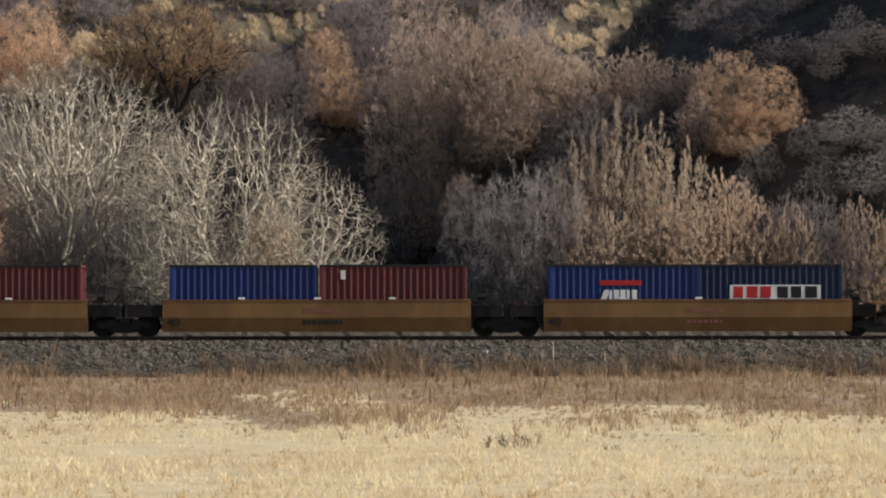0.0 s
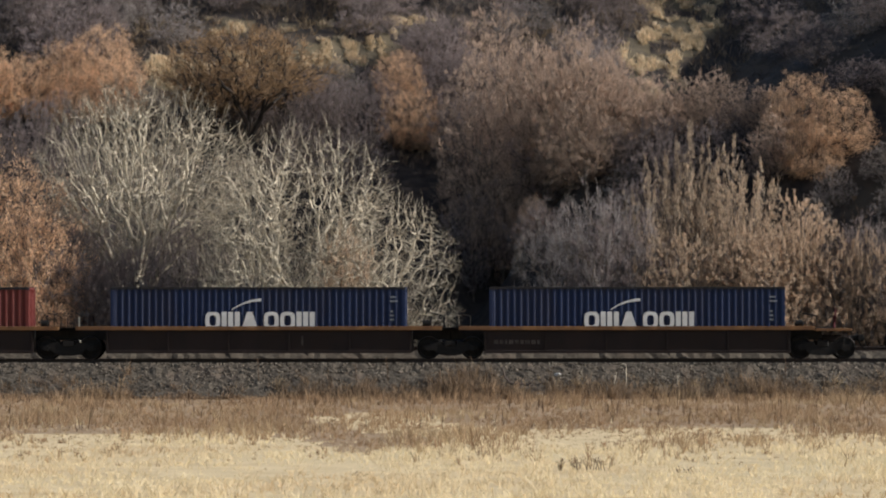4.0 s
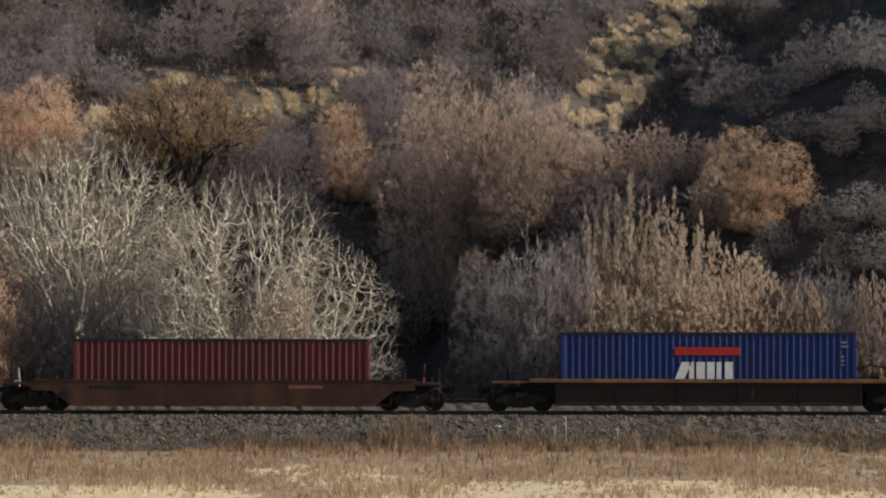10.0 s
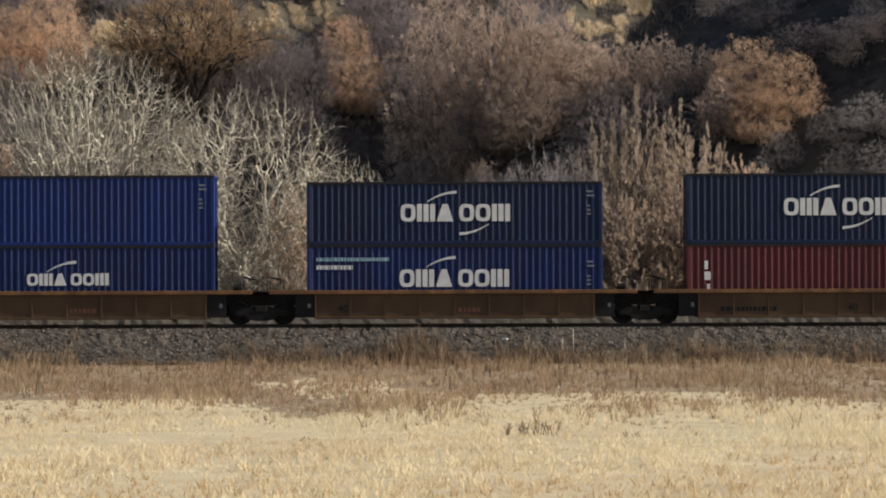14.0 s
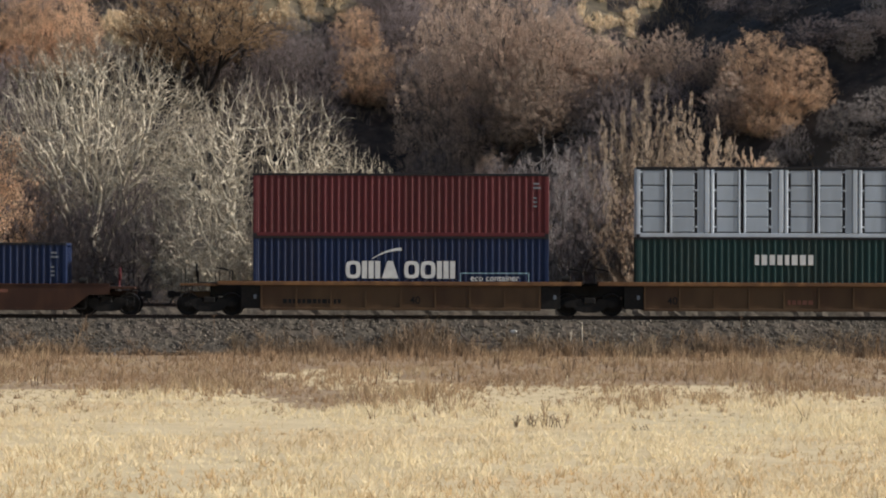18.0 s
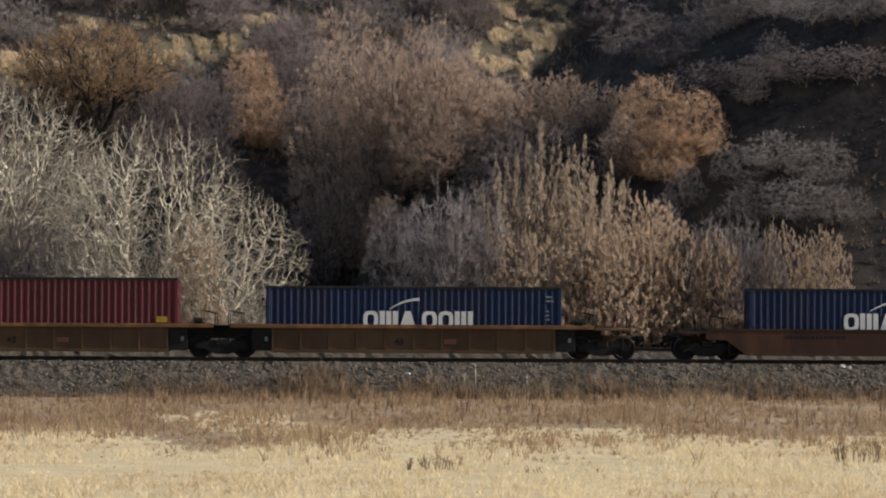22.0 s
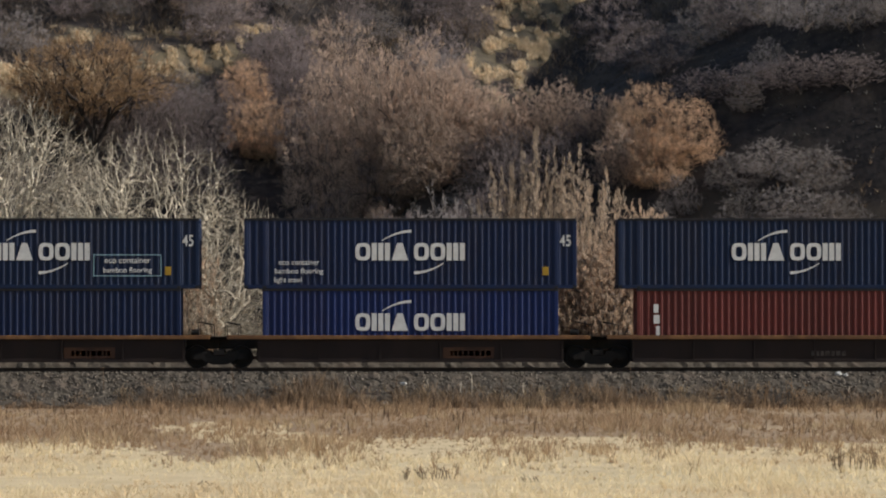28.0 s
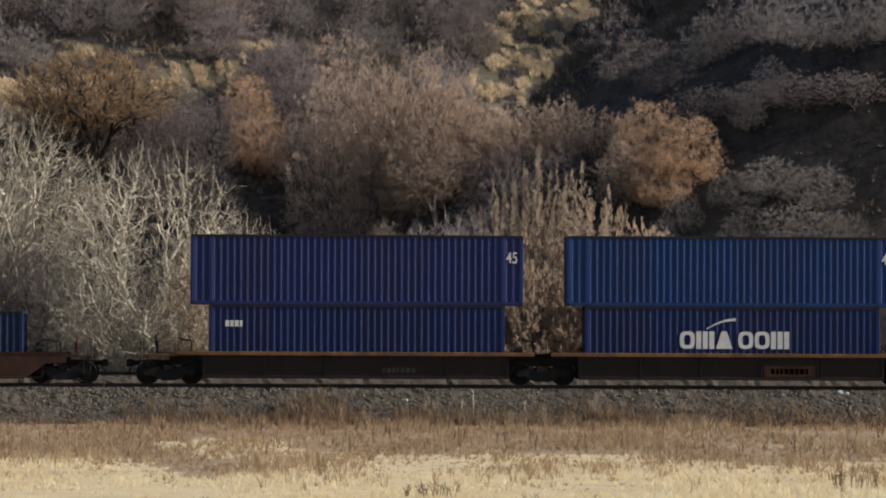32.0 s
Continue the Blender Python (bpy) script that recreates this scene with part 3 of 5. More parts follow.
def container_meshes(length, height, colour):
    """Meshes of one size and colour, shared by its containers. A long box keeps its lifting posts 40 ft apart."""
    key = (length, height, colour)
    if key in BOXES:
        return BOXES[key]
    mat, hl, hw = M[colour], length / 2, 1.219
    out = []

    def add(name, bm, m=mat, label=""):
        me = bpy.data.meshes.new(name)
        bm.to_mesh(me)
        bm.free()
        me.materials.append(m)
        out.append((name, me, label))

    posts = [hl - 0.08] if length < 13 else [6.096 - 0.08, hl - 0.08]
    inner = 6.096 - 0.16 if length > 13 else hl - 0.16
    for sgn in (-1, 1):
        bm = bmesh.new()
        corrugated(bm, -inner, inner, 0.16, height - 0.1, sgn * (hw - 0.012), sgn)
        if length > 13:
            for e in (-1, 1):
                a, b = sorted((e * 6.096, e * (hl - 0.16)))
                corrugated(bm, a, b, 0.16, height - 0.1, sgn * (hw - 0.012), sgn)
        add("side_wall", bm)
        a, b = sorted((sgn * (hw - 0.07), sgn * hw))
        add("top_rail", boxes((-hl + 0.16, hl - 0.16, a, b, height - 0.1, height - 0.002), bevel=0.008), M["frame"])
        add("bottom_rail", boxes((-hl + 0.16, hl - 0.16, a, b, 0.002, 0.16), bevel=0.01))
        for e in (-1, 1):
            for p in posts:
                xx = e * p
                add("corner_post", boxes((xx - 0.078, xx + 0.078, min(sgn * (hw - 0.14), sgn * (hw - 0.001)), max(sgn * (hw - 0.14), sgn * (hw - 0.001)), 0.118, height - 0.118), bevel=0.012))
                for z in (0.0, height - 0.118):
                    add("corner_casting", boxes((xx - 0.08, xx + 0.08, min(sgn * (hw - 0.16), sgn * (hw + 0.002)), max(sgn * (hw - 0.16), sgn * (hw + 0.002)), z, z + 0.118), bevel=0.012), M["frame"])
    bm = bmesh.new()
    n = int(length / 0.21)
    prof = []
    for k in range(n):
        a = -hl + 0.1 + (length - 0.2) * k / n
        w = (length - 0.2) / n
        prof += [(a, 0.0), (a + 0.4 * w, 0.0), (a + 0.5 * w, 0.02), (a + 0.9 * w, 0.02)]
    prof.append((hl - 0.1, 0.0))
    lo = [bm.verts.new((x, -hw + 0.06, height - 0.04 + d)) for x, d in prof]
    hi = [bm.verts.new((x, hw - 0.06, height - 0.04 + d)) for x, d in prof]
    for i in range(len(prof) - 1):
        bm.faces.new((lo[i], lo[i + 1], hi[i + 1], hi[i]))
    add("roof", bm)
    add("floor", boxes((-hl + 0.1, hl - 0.1, -hw + 0.07, hw - 0.07, 0.05, 0.15)), M["iron"])
    bm = bmesh.new()
    n = 10
    for k in range(n):
        y0 = -hw + 0.14 + (2 * hw - 0.28) * k / n
        w = (2 * hw - 0.28) / n
        d0 = 0.04 if k % 2 else 0.0
        box(bm, -hl + 0.03 + d0, -hl + 0.07 + d0, y0, y0 + w, 0.118, height - 0.1)
    add("front_wall", bm)
    for sgn in (-1, 1):
        bm = bmesh.new()
        a, b = sorted((sgn * 0.01, sgn * (hw - 0.145)))
        box(bm, hl - 0.07, hl - 0.03, a, b, 0.13, height - 0.12, 0.008)
        for k in range(4):
            z = 0.3 + (height - 0.6) * k / 3
            box(bm, hl - 0.03, hl - 0.015, a + 0.05, b - 0.05, z - 0.12, z + 0.12)
        add("door", bm)
        for y in (0.28, 0.82):
            bm = bmesh.new()
            rod(bm, (hl + 0.005, sgn * y, 0.1), (hl + 0.005, sgn * y, height - 0.1), 0.017, 6)
            for z in (0.14, height * 0.35, height * 0.6, height - 0.15):
                box(bm, hl - 0.03, hl + 0.02, sgn * y - 0.05, sgn * y + 0.05, z - 0.04, z + 0.04)
            box(bm, hl, hl + 0.03, sgn * y - 0.02, sgn * y + 0.25 * sgn, 1.1, 1.14)
            add("locking_bar", bm)
    for e in (-1, 1):
        add("end_header", boxes((e * (hl - 0.06) - 0.05, e * (hl - 0.06) + 0.05, -hw + 0.16, hw - 0.16, height - 0.1, height - 0.014), bevel=0.008))
        add("end_sill", boxes((e * (hl - 0.06) - 0.05, e * (hl - 0.06) + 0.05, -hw + 0.16, hw - 0.16, 0.012, 0.118), bevel=0.008))
    BOXES[key] = out
    return out


def open_side_meshes(length, height, colour):
    """A box whose long side is four pairs of doors."""
    key = ("open", length, height, colour)
    if key in BOXES:
        return BOXES[key]
    base = [(n, me, la) for n, me, la in container_meshes(length, height, colour)]
    first = next(i for i, row in enumerate(base) if row[0] == "side_wall")
    base.pop(first)
    hl, hw = length / 2, 1.219

    def add(name, bm, mat, label=""):
        me = bpy.data.meshes.new(name)
        bm.to_mesh(me)
        bm.free()
        me.materials.append(M[mat])
        base.append((name, me, label))

    lo, hi = 0.17, height - 0.11
    # Near-black sheet added behind the doors to make the shade in their gaps.
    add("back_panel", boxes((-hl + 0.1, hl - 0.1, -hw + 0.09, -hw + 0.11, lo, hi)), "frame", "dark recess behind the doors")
    bay = length / 4
    for k in range(5):
        x = -hl + k * bay
        for x0, x1 in ((x - 0.23, x - 0.02), (x + 0.02, x + 0.17)):
            if -hl - 0.01 < x0 and x1 < hl + 0.01:
                add("pillar", boxes((x0, x1, -hw + 0.005, -hw + 0.085, lo, hi), bevel=0.035), "silver", "bright silver pillar")
    for k in range(4):
        x = -hl + k * bay
        for d0, d1, bar, hinge in ((0.25, 1.17, 1.2, 0.21), (1.46, 2.42, 1.43, 2.47)):
            # Silver door plate coloured darker grey, as shade between the raised panels.
            add("side_door", boxes((x + d0, x + d1, -hw + 0.06, -hw + 0.085, lo + 0.02, hi - 0.02)), "panel", "grey side door")
            q = (hi - lo - 0.04) / 4
            for r in range(4):
                z = lo + 0.02 + r * q
                add("door_panel", boxes((x + d0 + 0.03, x + d1 - 0.03, -hw + 0.025, -hw + 0.059, z + 0.03, z + q - 0.03), bevel=0.016), "silver_panel")
            if hinge > 2:
                add("door_post", boxes((x + 2.52, x + 2.8, -hw + 0.03, -hw + 0.085, lo, hi), bevel=0.015), "silver_panel", "grey door post")
            add("locking_bar", boxes((x + bar - 0.045, x + bar + 0.045, -hw + 0.004, -hw + 0.058, lo, hi), bevel=0.02), "silver", "bright silver locking bar")
            for r in range(4):
                z = lo + 0.22 + r * 0.66 * (hi - lo) / 2.3
                add("hinge", boxes((x + hinge - 0.05, x + hinge + 0.05, -hw + 0.012, -hw + 0.06, z, z + 0.07), bevel=0.01), "silver", "small silver hinge")
    BOXES[key] = base
    return base


SIDE_Y = -1.2125


def shape_ring(bm, x, z, w, h, t):
    """A thin square frame in one piece."""
    y0, y1 = SIDE_Y - 0.006, SIDE_Y
    outer = [(x, z), (x + w, z), (x + w, z + h), (x, z + h)]
    inner = [(x + t, z + t), (x + w - t, z + t), (x + w - t, z + h - t), (x + t, z + h - t)]
    fo, fi, bo, bi = ([bm.verts.new((a, y, c)) for a, c in pts] for pts, y in ((outer, y0), (inner, y0), (outer, y1), (inner, y1)))
    for k in range(4):
        q = (k + 1) % 4
        bm.faces.new((fo[k], fo[q], fi[q], fi[k]))
        bm.faces.new((bo[q], bo[k], bi[k], bi[q]))
        bm.faces.new((fo[q], fo[k], bo[k], bo[q]))
        bm.faces.new((fi[k], fi[q], bi[q], bi[k]))


def shape_arc(bm, x, z, w, h, t, flip=1):
    """A swoosh: a thin curved band with a thick end, in one piece."""
    k = 9
    upper, lower = [], []
    for i in range(k + 1):
        q = i / k
        zc, tt = h * (1 - (1 - q) ** 2), t * (0.35 + 0.65 * q)
        upper.append((x + flip * w * q, z + flip * (zc + tt / 2)))
        lower.append((x + flip * w * q, z + flip * (zc - tt / 2)))
    y0, y1 = SIDE_Y - 0.006, SIDE_Y
    rows = [[bm.verts.new((a, y, c)) for a, c in pts] for pts, y in ((upper, y0), (lower, y0), (lower, y1), (upper, y1))]
    for i in range(k):
        for a, b in zip(rows, rows[1:] + rows[:1]):
            bm.faces.new((a[i], a[i + 1], b[i + 1], b[i]))
    for i in (0, k):
        bm.faces.new([r[i] for r in rows])
    bmesh.ops.recalc_face_normals(bm, faces=bm.faces)


def h0(box_ob):
    """The foot of the company mark on a box."""
    return max(ob.bound_box[6][2] for ob in box_ob.children) - 1.74


def shape_round(bm, x, z, w, h, t, k=20):
    """A rounded hollow ring in one piece."""
    y0, y1 = SIDE_Y - 0.006, SIDE_Y

    def outline(cut):
        pts = []
        for i in range(k):
            c, q = math.cos(i * math.tau / k), math.sin(i * math.tau / k)
            pts.append((x + w / 2 + (w / 2 - cut) * math.copysign(abs(c) ** 0.62, c), z + h / 2 + (h / 2 - cut * 0.85) * math.copysign(abs(q) ** 0.62, q)))
        return pts
    loops = [[bm.verts.new((a, y, c)) for a, c in outline(cut)] for cut, y in ((0.0, y0), (t, y0), (t, y1), (0.0, y1))]
    for a, b in zip(loops, loops[1:] + loops[:1]):
        for i in range(k):
            bm.faces.new((a[i], a[(i + 1) % k], b[(i + 1) % k], b[i]))
    bmesh.ops.recalc_face_normals(bm, faces=bm.faces)


def shape_solid(bm, pts):
    extrude_profile(bm, pts, SIDE_Y - 0.006, SIDE_Y)


def mark_two_words(box_ob, x, z, width=4.55, h=0.72, colour="white", swoosh=1):
    """A company mark: two rows of three plain shapes (rings, paired posts, a wedge), and one or two swooshes."""
    u = width / 6.4
    xs = x - width / 2
    for shape, w in (("ring", 0.95), ("posts", 1.15), ("wedge", 1.05), ("", 0.25), ("ring", 0.95), ("ring", 0.95), ("posts", 1.15)):
        e = w * u * 0.92
        rows = []
        if shape == "ring":
            bm = bmesh.new()
            shape_round(bm, xs, z, e, h, 0.24 * u)
            rows = [bm]
        elif shape == "posts":
            for a in (0.0, 0.36, 0.72):
                bm = bmesh.new()
                shape_solid(bm, [(xs + e * a, z), (xs + e * (a + 0.28), z), (xs + e * (a + 0.28), z + h), (xs + e * a, z + h)])
                rows.append(bm)
        elif shape == "wedge":
            bm = bmesh.new()
            shape_solid(bm, [(xs, z), (xs + e, z), (xs + e * 0.66, z + h), (xs + e * 0.34, z + h)])
            rows = [bm]
        for bm in rows:
            part("company_mark", bm, M[colour], box_ob, "plain white painted shape")
        xs += w * u
    for k in range(swoosh):
        bm = bmesh.new()
        if k == 0:
            shape_arc(bm, x - width * 0.26, z + h * 1.12, 1.22, 0.40, 0.12)
        else:
            shape_arc(bm, x + width * 0.30, z - h * 0.15, 1.22, 0.40, 0.12, -1)
        part("company_mark", bm, M[colour], box_ob, "thin white painted swoosh")


def bars(box_ob, x, z, w, h, colour, seed=1, lo=0.05, hi=0.14, gap=0.035, name="marking"):
    rng = random.Random(seed)
    rows, xx = [], x
    while xx < x + w:
        ww = rng.uniform(lo, hi)
        rows.append((xx, min(xx + ww, x + w), SIDE_Y - 0.006, SIDE_Y, z, z + h))
        xx += ww + gap
    for r in rows:
        part(name, boxes(r), M[colour], box_ob)


def frame_box(box_ob, x0, x1, z0, z1, colour):
    bm = bmesh.new()
    shape_ring(bm, x0, z0, x1 - x0, z1 - z0, 0.035)
    part("marking", bm, M[colour], box_ob)


def red_bar_mark(box_ob, x, z, k=1.0):
    """A company mark: a red bar over slanted white blocks."""
    part("company_mark", boxes((x - 1.35 * k, x + 1.35 * k, SIDE_Y - 0.006, SIDE_Y, z + 1.0 * k, z + 1.33 * k)), M["logored"], box_ob, "plain red painted bar")
    for a, b, sl in ((-1.35, -0.95, 0.3), (-0.75, -0.55, 0.0), (-0.45, -0.1, 0.0), (-0.02, 0.3, 0.0), (0.38, 0.58, 0.0), (0.72, 1.05, 0.0)):
        bm = bmesh.new()
        extrude_profile(bm, [(x + a * k, z), (x + b * k, z), (x + (b + sl) * k, z + 0.72 * k), (x + (a + sl) * k, z + 0.72 * k)], SIDE_Y - 0.006, SIDE_Y)
        part("company_mark", bm, M["white"], box_ob, "plain white painted block")


def mark_codes(box_ob, length, height, colour="white", seed=3):
    """The small code block near the door end, as bars."""
    x = (6.096 if length > 12 else length / 2) - 0.72
    rng = random.Random(seed)
    for k in range(5):
        z = height - 0.45 - (0.17 * k if k < 2 else 0.17 * k + 0.25)
        w = rng.uniform(0.2, 0.42) if k < 2 else rng.uniform(0.1, 0.2)
        part("marking", boxes((x + 0.08, x + 0.08 + w, SIDE_Y - 0.006, SIDE_Y, z, z + 0.07)), M["code"], box_ob)


def container(s, z, length, height, colour, label, kind="shipping container", open_side=False, group="containers on the train"):
    ob = keep(tagged(new("shipping_container"), label, kind, group), s, z)
    for name, me, la in (open_side_meshes if open_side else container_meshes)(length, height, colour):
        under(name, me, ob, la)
    return ob


LOW, C40, C20, C45, STD, HIGH = 0.38, 12.192, 6.058, 13.716, 2.591, 2.896

# first cars: three joined yellow platforms, each with two short boxes
G1, G2, G3, G4, G5 = ("joined yellow well cars", "joined dark well cars", "single brown well cars", "joined ribbed yellow well cars", "joined weathered well cars")
Y_LABEL = "yellow deep-sided well car with weathered paint, on black bogies"
well_car("deep_yellow", -21.0, -28.8, -13.15, True, False, Y_LABEL, G1, [("40", -5.75, 0.42, 0.6, 0.4, "black"), ("bars", -2.9, 0.85, 2.2, 0.2, "black"), ("bar", 0.9, 0.85, 0.06, 0.25, "black")])
well_car("deep_yellow", -5.2, -13.15, 2.6, False, False, Y_LABEL, G1, [("40", -5.9, 0.42, 0.6, 0.4, "black"), ("bar", 0.2, 1.0, 1.4, 0.2, "pinkish"), ("bars", 0.2, 0.5, 1.6, 0.18, "black")])
well_car("deep_yellow", 10.5, 2.6, 18.0, False, True, Y_LABEL, G1, [("40", -5.9, 0.42, 0.6, 0.4, "black"), ("bar", 0.3, 1.0, 1.5, 0.2, "pinkish"), ("bars", 0.3, 0.55, 1.5, 0.14, "pinkish")])
b = container(-24.05, LOW, C20, STD, "blue", "short blue corrugated container in the well of a yellow car")
b = container(-17.95, LOW, C20, STD, "dkred", "short maroon container with a small white and yellow plate")
part("marking", boxes((-2.0, -0.8, SIDE_Y - 0.006, SIDE_Y, 2.15, 2.32)), M["yellow"], b)
part("marking", boxes((-2.25, -0.8, SIDE_Y - 0.006, SIDE_Y, 1.92, 2.13)), M["white"], b)
container(-8.25, LOW, C20, STD, "blue", "short blue corrugated container in the well of a yellow car")
b = container(-2.07, LOW, C20, STD, "dkred", "short maroon container with a small white mark")
part("marking", boxes((-2.15, -1.95, SIDE_Y - 0.006, SIDE_Y, 1.98, 2.35)), M["white"], b)
b = container(7.38, LOW, C20, STD, "blue", "short blue container with a red and white company mark")
red_bar_mark(b, -0.05, 1.08, 0.64)
b = container(13.43, LOW, C20, STD, "navy", "short navy container with a white plate along its side")
part("company_mark", boxes((-1.6, 2.15, SIDE_Y - 0.006, SIDE_Y, 1.16, 1.74)), M["white"], b, "white painted plate")
for r in ((-1.45, -1.05, SIDE_Y - 0.012, SIDE_Y - 0.007, 1.2, 1.68), (-0.9, -0.45, SIDE_Y - 0.012, SIDE_Y - 0.007, 1.2, 1.68), (-0.35, 0.1, SIDE_Y - 0.012, SIDE_Y - 0.007, 1.2, 1.68)):
    part("company_mark", boxes(r), M["logored"], b)
for r in ((0.35, 0.8, SIDE_Y - 0.012, SIDE_Y - 0.007, 1.2, 1.68), (0.92, 1.35, SIDE_Y - 0.012, SIDE_Y - 0.007, 1.2, 1.68), (1.5, 2.0, SIDE_Y - 0.012, SIDE_Y - 0.007, 1.2, 1.68)):
    part("company_mark", boxes(r), M["black"], b)

# five joined dark platforms with single boxes
D_LABEL = "dark weathered well car with a rusty orange top sill"
for s, l, r, ol, orr in ((-40.9, -48.6, -33.25, False, True), (-56.5, -64.4, -48.6, False, False), (-72.1, -80.0, -64.4, False, False), (-87.75, -95.5, -80.0, False, False),
                         (-103.35, -111.1, -95.5, True, False)):
    well_car("dark", s, l, r, ol, orr, D_LABEL, G2, [("bars", -5.0, 0.62, 1.8, 0.16, "tread")] if s == -40.9 else [("bar", 1.8, 0.55, 0.08, 0.4, "tread")])
NAVY = "navy blue corrugated container with a white company mark"
for s, h, low in ((-40.9, STD, 1), (-56.54, STD, 1), (-87.7, HIGH, 1)):
    b = container(s, LOW, C40, h, "navy" if s != -87.7 else "slate", NAVY + (", tall" if h == HIGH else ""))
    mark_two_words(b, 0.1, h0(b))
    mark_codes(b, C40, h)
    if h == HIGH:
        bars(b, -5.1, 2.3, 1.5, 0.28, "yellow", 5, 0.2, 0.26, 0.06)
b = container(-72.1, LOW, C40, STD, "red", "oxide red corrugated container with small white marks")
for r in ((-5.3, -5.0, SIDE_Y - 0.006, SIDE_Y, 1.95, 2.3), (-5.3, -5.05, SIDE_Y - 0.006, SIDE_Y, 1.2, 1.55)):
    part("marking", boxes(r), M["white"], b)
b = container(-103.35, LOW, C40, HIGH, "blue", "tall blue container with a red and white company mark")
red_bar_mark(b, -0.05, 0.95)
mark_codes(b, C40, HIGH)

# a single brown car
Z_LABEL = "single brown well car with sloped ends, on black bogies"
well_car("brown_single", -123.35, -131.2, -115.6, True, True, Z_LABEL, G3, [("40", -6.6, 0.5, 0.6, 0.35, "black"), ("bars", -4.6, 0.9, 1.8, 0.14, "black"), ("bar", 3.4, 0.92, 1.4, 0.14, "pinkish")])
container(-123.45, LOW, C40, STD, "dkred", "plain maroon corrugated container on a brown car")

# five joined yellow platforms, boxes two high
W_LABEL = "yellow well car with side ribs and an orange sill, weathered"
for s, l, r, ol, orr in ((-143.3, -151.25, -135.55, False, True), (-159.1, -167.1, -151.25, False, False), (-175.1, -183.0, -167.1, False, False),
                         (-190.8, -198.8, -183.0, False, False), (-206.6, -214.5, -198.8, True, False)):
    first = s in (-143.3, -206.6)
    well_car("ribbed_yellow", s, l, r, ol, orr, W_LABEL, G4, [("40", 0.6 if first else -4.6, 0.5, 0.6, 0.32, "black"), ("bars", -3.7 if first else 0.6, 0.5, 2.3 if first else 0.9, 0.18, "black" if first else "pinkish")])


def stacked(s, low_h, low_colour, low_label, top_h, top_colour, top_label, top_len=C40, dx=0.0, **kw):
    a = container(s, LOW, C40, low_h, low_colour, low_label)
    c = container(s + dx, LOW + low_h + 0.004, top_len, top_h, top_colour, top_label, **kw)
    return a, c


a, c = stacked(-143.45, HIGH, "dkred", "maroon container with white marks, under another", HIGH, "slate", "dark navy container with a white company mark, stacked on top")
for r in ((-5.35, -5.2, SIDE_Y - 0.006, SIDE_Y, 1.85, 2.2), (-5.35, -5.1, SIDE_Y - 0.006, SIDE_Y, 1.4, 1.75), (-5.25, -5.12, SIDE_Y - 0.006, SIDE_Y, 0.95, 1.25)):
    part("marking", boxes(r), M["white"], a)
mark_two_words(c, 0.2, h0(c), swoosh=2)
part("marking", boxes((5.45, 5.7, SIDE_Y - 0.006, SIDE_Y, 0.45, 0.75)), M["yellow"], c)
a, c = stacked(-159.1, HIGH, "royal", "blue container with a white mark and small words, under another", STD, "navy", "navy container with a white company mark, stacked on top")
mark_two_words(a, 0.0, h0(a))
mark_two_words(c, 0.05, h0(c) + 0.1, swoosh=2)
bars(a, -5.7, 2.22, 3.0, 0.15, "teal", 8)
bars(a, -5.7, 1.88, 1.5, 0.17, "white", 9)
mark_codes(a, C40, STD)
mark_codes(c, C40, STD)
a, c = stacked(-175.1, HIGH, "royal", "blue container with a thin white company mark, under another", HIGH, "blue", "plain bright blue container, stacked on top")
mark_two_words(a, 0.05, h0(a) + 0.1, width=3.4, h=0.5)
mark_codes(c, C40, HIGH)
a, c = stacked(-190.8, HIGH, "green", "dark green container with a white company mark, under another", HIGH, "silver", "silver container with four pairs of panelled side doors, on top", open_side=True)
bars(a, -1.2, 1.75, 2.5, 0.42, "white", 21, 0.16, 0.26, 0.1, "company_mark")
a, c = stacked(-206.6, HIGH, "navy", "navy container with a white mark and a small framed plate", STD, "dkred", "plain maroon container, stacked on top")
mark_two_words(a, 0.0, h0(a))
frame_box(a, 2.45, 5.3, 0.95, 1.4, "teal")
write(a, "eco container", 0.36, 3.88, SIDE_Y - 0.004, 1.06, M["white"])
mark_codes(c, C40, STD, "yellow")

# a single brown car
well_car("brown_single", -226.5, -234.3, -218.75, True, True, Z_LABEL, G3, [("bars", -3.4, 0.9, 2.4, 0.14, "black"), ("bar", 3.0, 0.92, 1.4, 0.14, "pinkish")])
b = container(-226.5, LOW, C40, STD, "navy", NAVY)
mark_two_words(b, 0.1, h0(b))
mark_codes(b, C40, STD)

# three joined yellow platforms with narrow ribs
P_LABEL = "yellow well car with many narrow ribs, rusty and worn"
for s, l, r, ol, orr in ((-246.45, -254.35, -238.65, False, True), (-262.4, -270.2, -254.35, False, False), (-278.0, -285.7, -270.2, True, False)):
    well_car("thin_yellow", s, l, r, ol, orr, P_LABEL, G4, [("48", -0.6, 0.55, 0.6, 0.3, "black"), ("bar", 1.5, 0.6, 0.5, 0.2, "pinkish")])
b = container(-246.45, LOW, C40, STD, "navy", NAVY)
mark_two_words(b, 0.2, h0(b))
mark_codes(b, C40, STD)
b = container(-262.25, LOW, C40, HIGH, "dkred", "tall maroon container with small white and yellow marks")
for r in ((-5.3, -5.15, SIDE_Y - 0.006, SIDE_Y, 2.2, 2.5), (-5.3, -5.05, SIDE_Y - 0.006, SIDE_Y, 1.75, 2.05), (-5.25, -5.1, SIDE_Y - 0.006, SIDE_Y, 1.3, 1.6)):
    part("marking", boxes(r), M["white"], b)
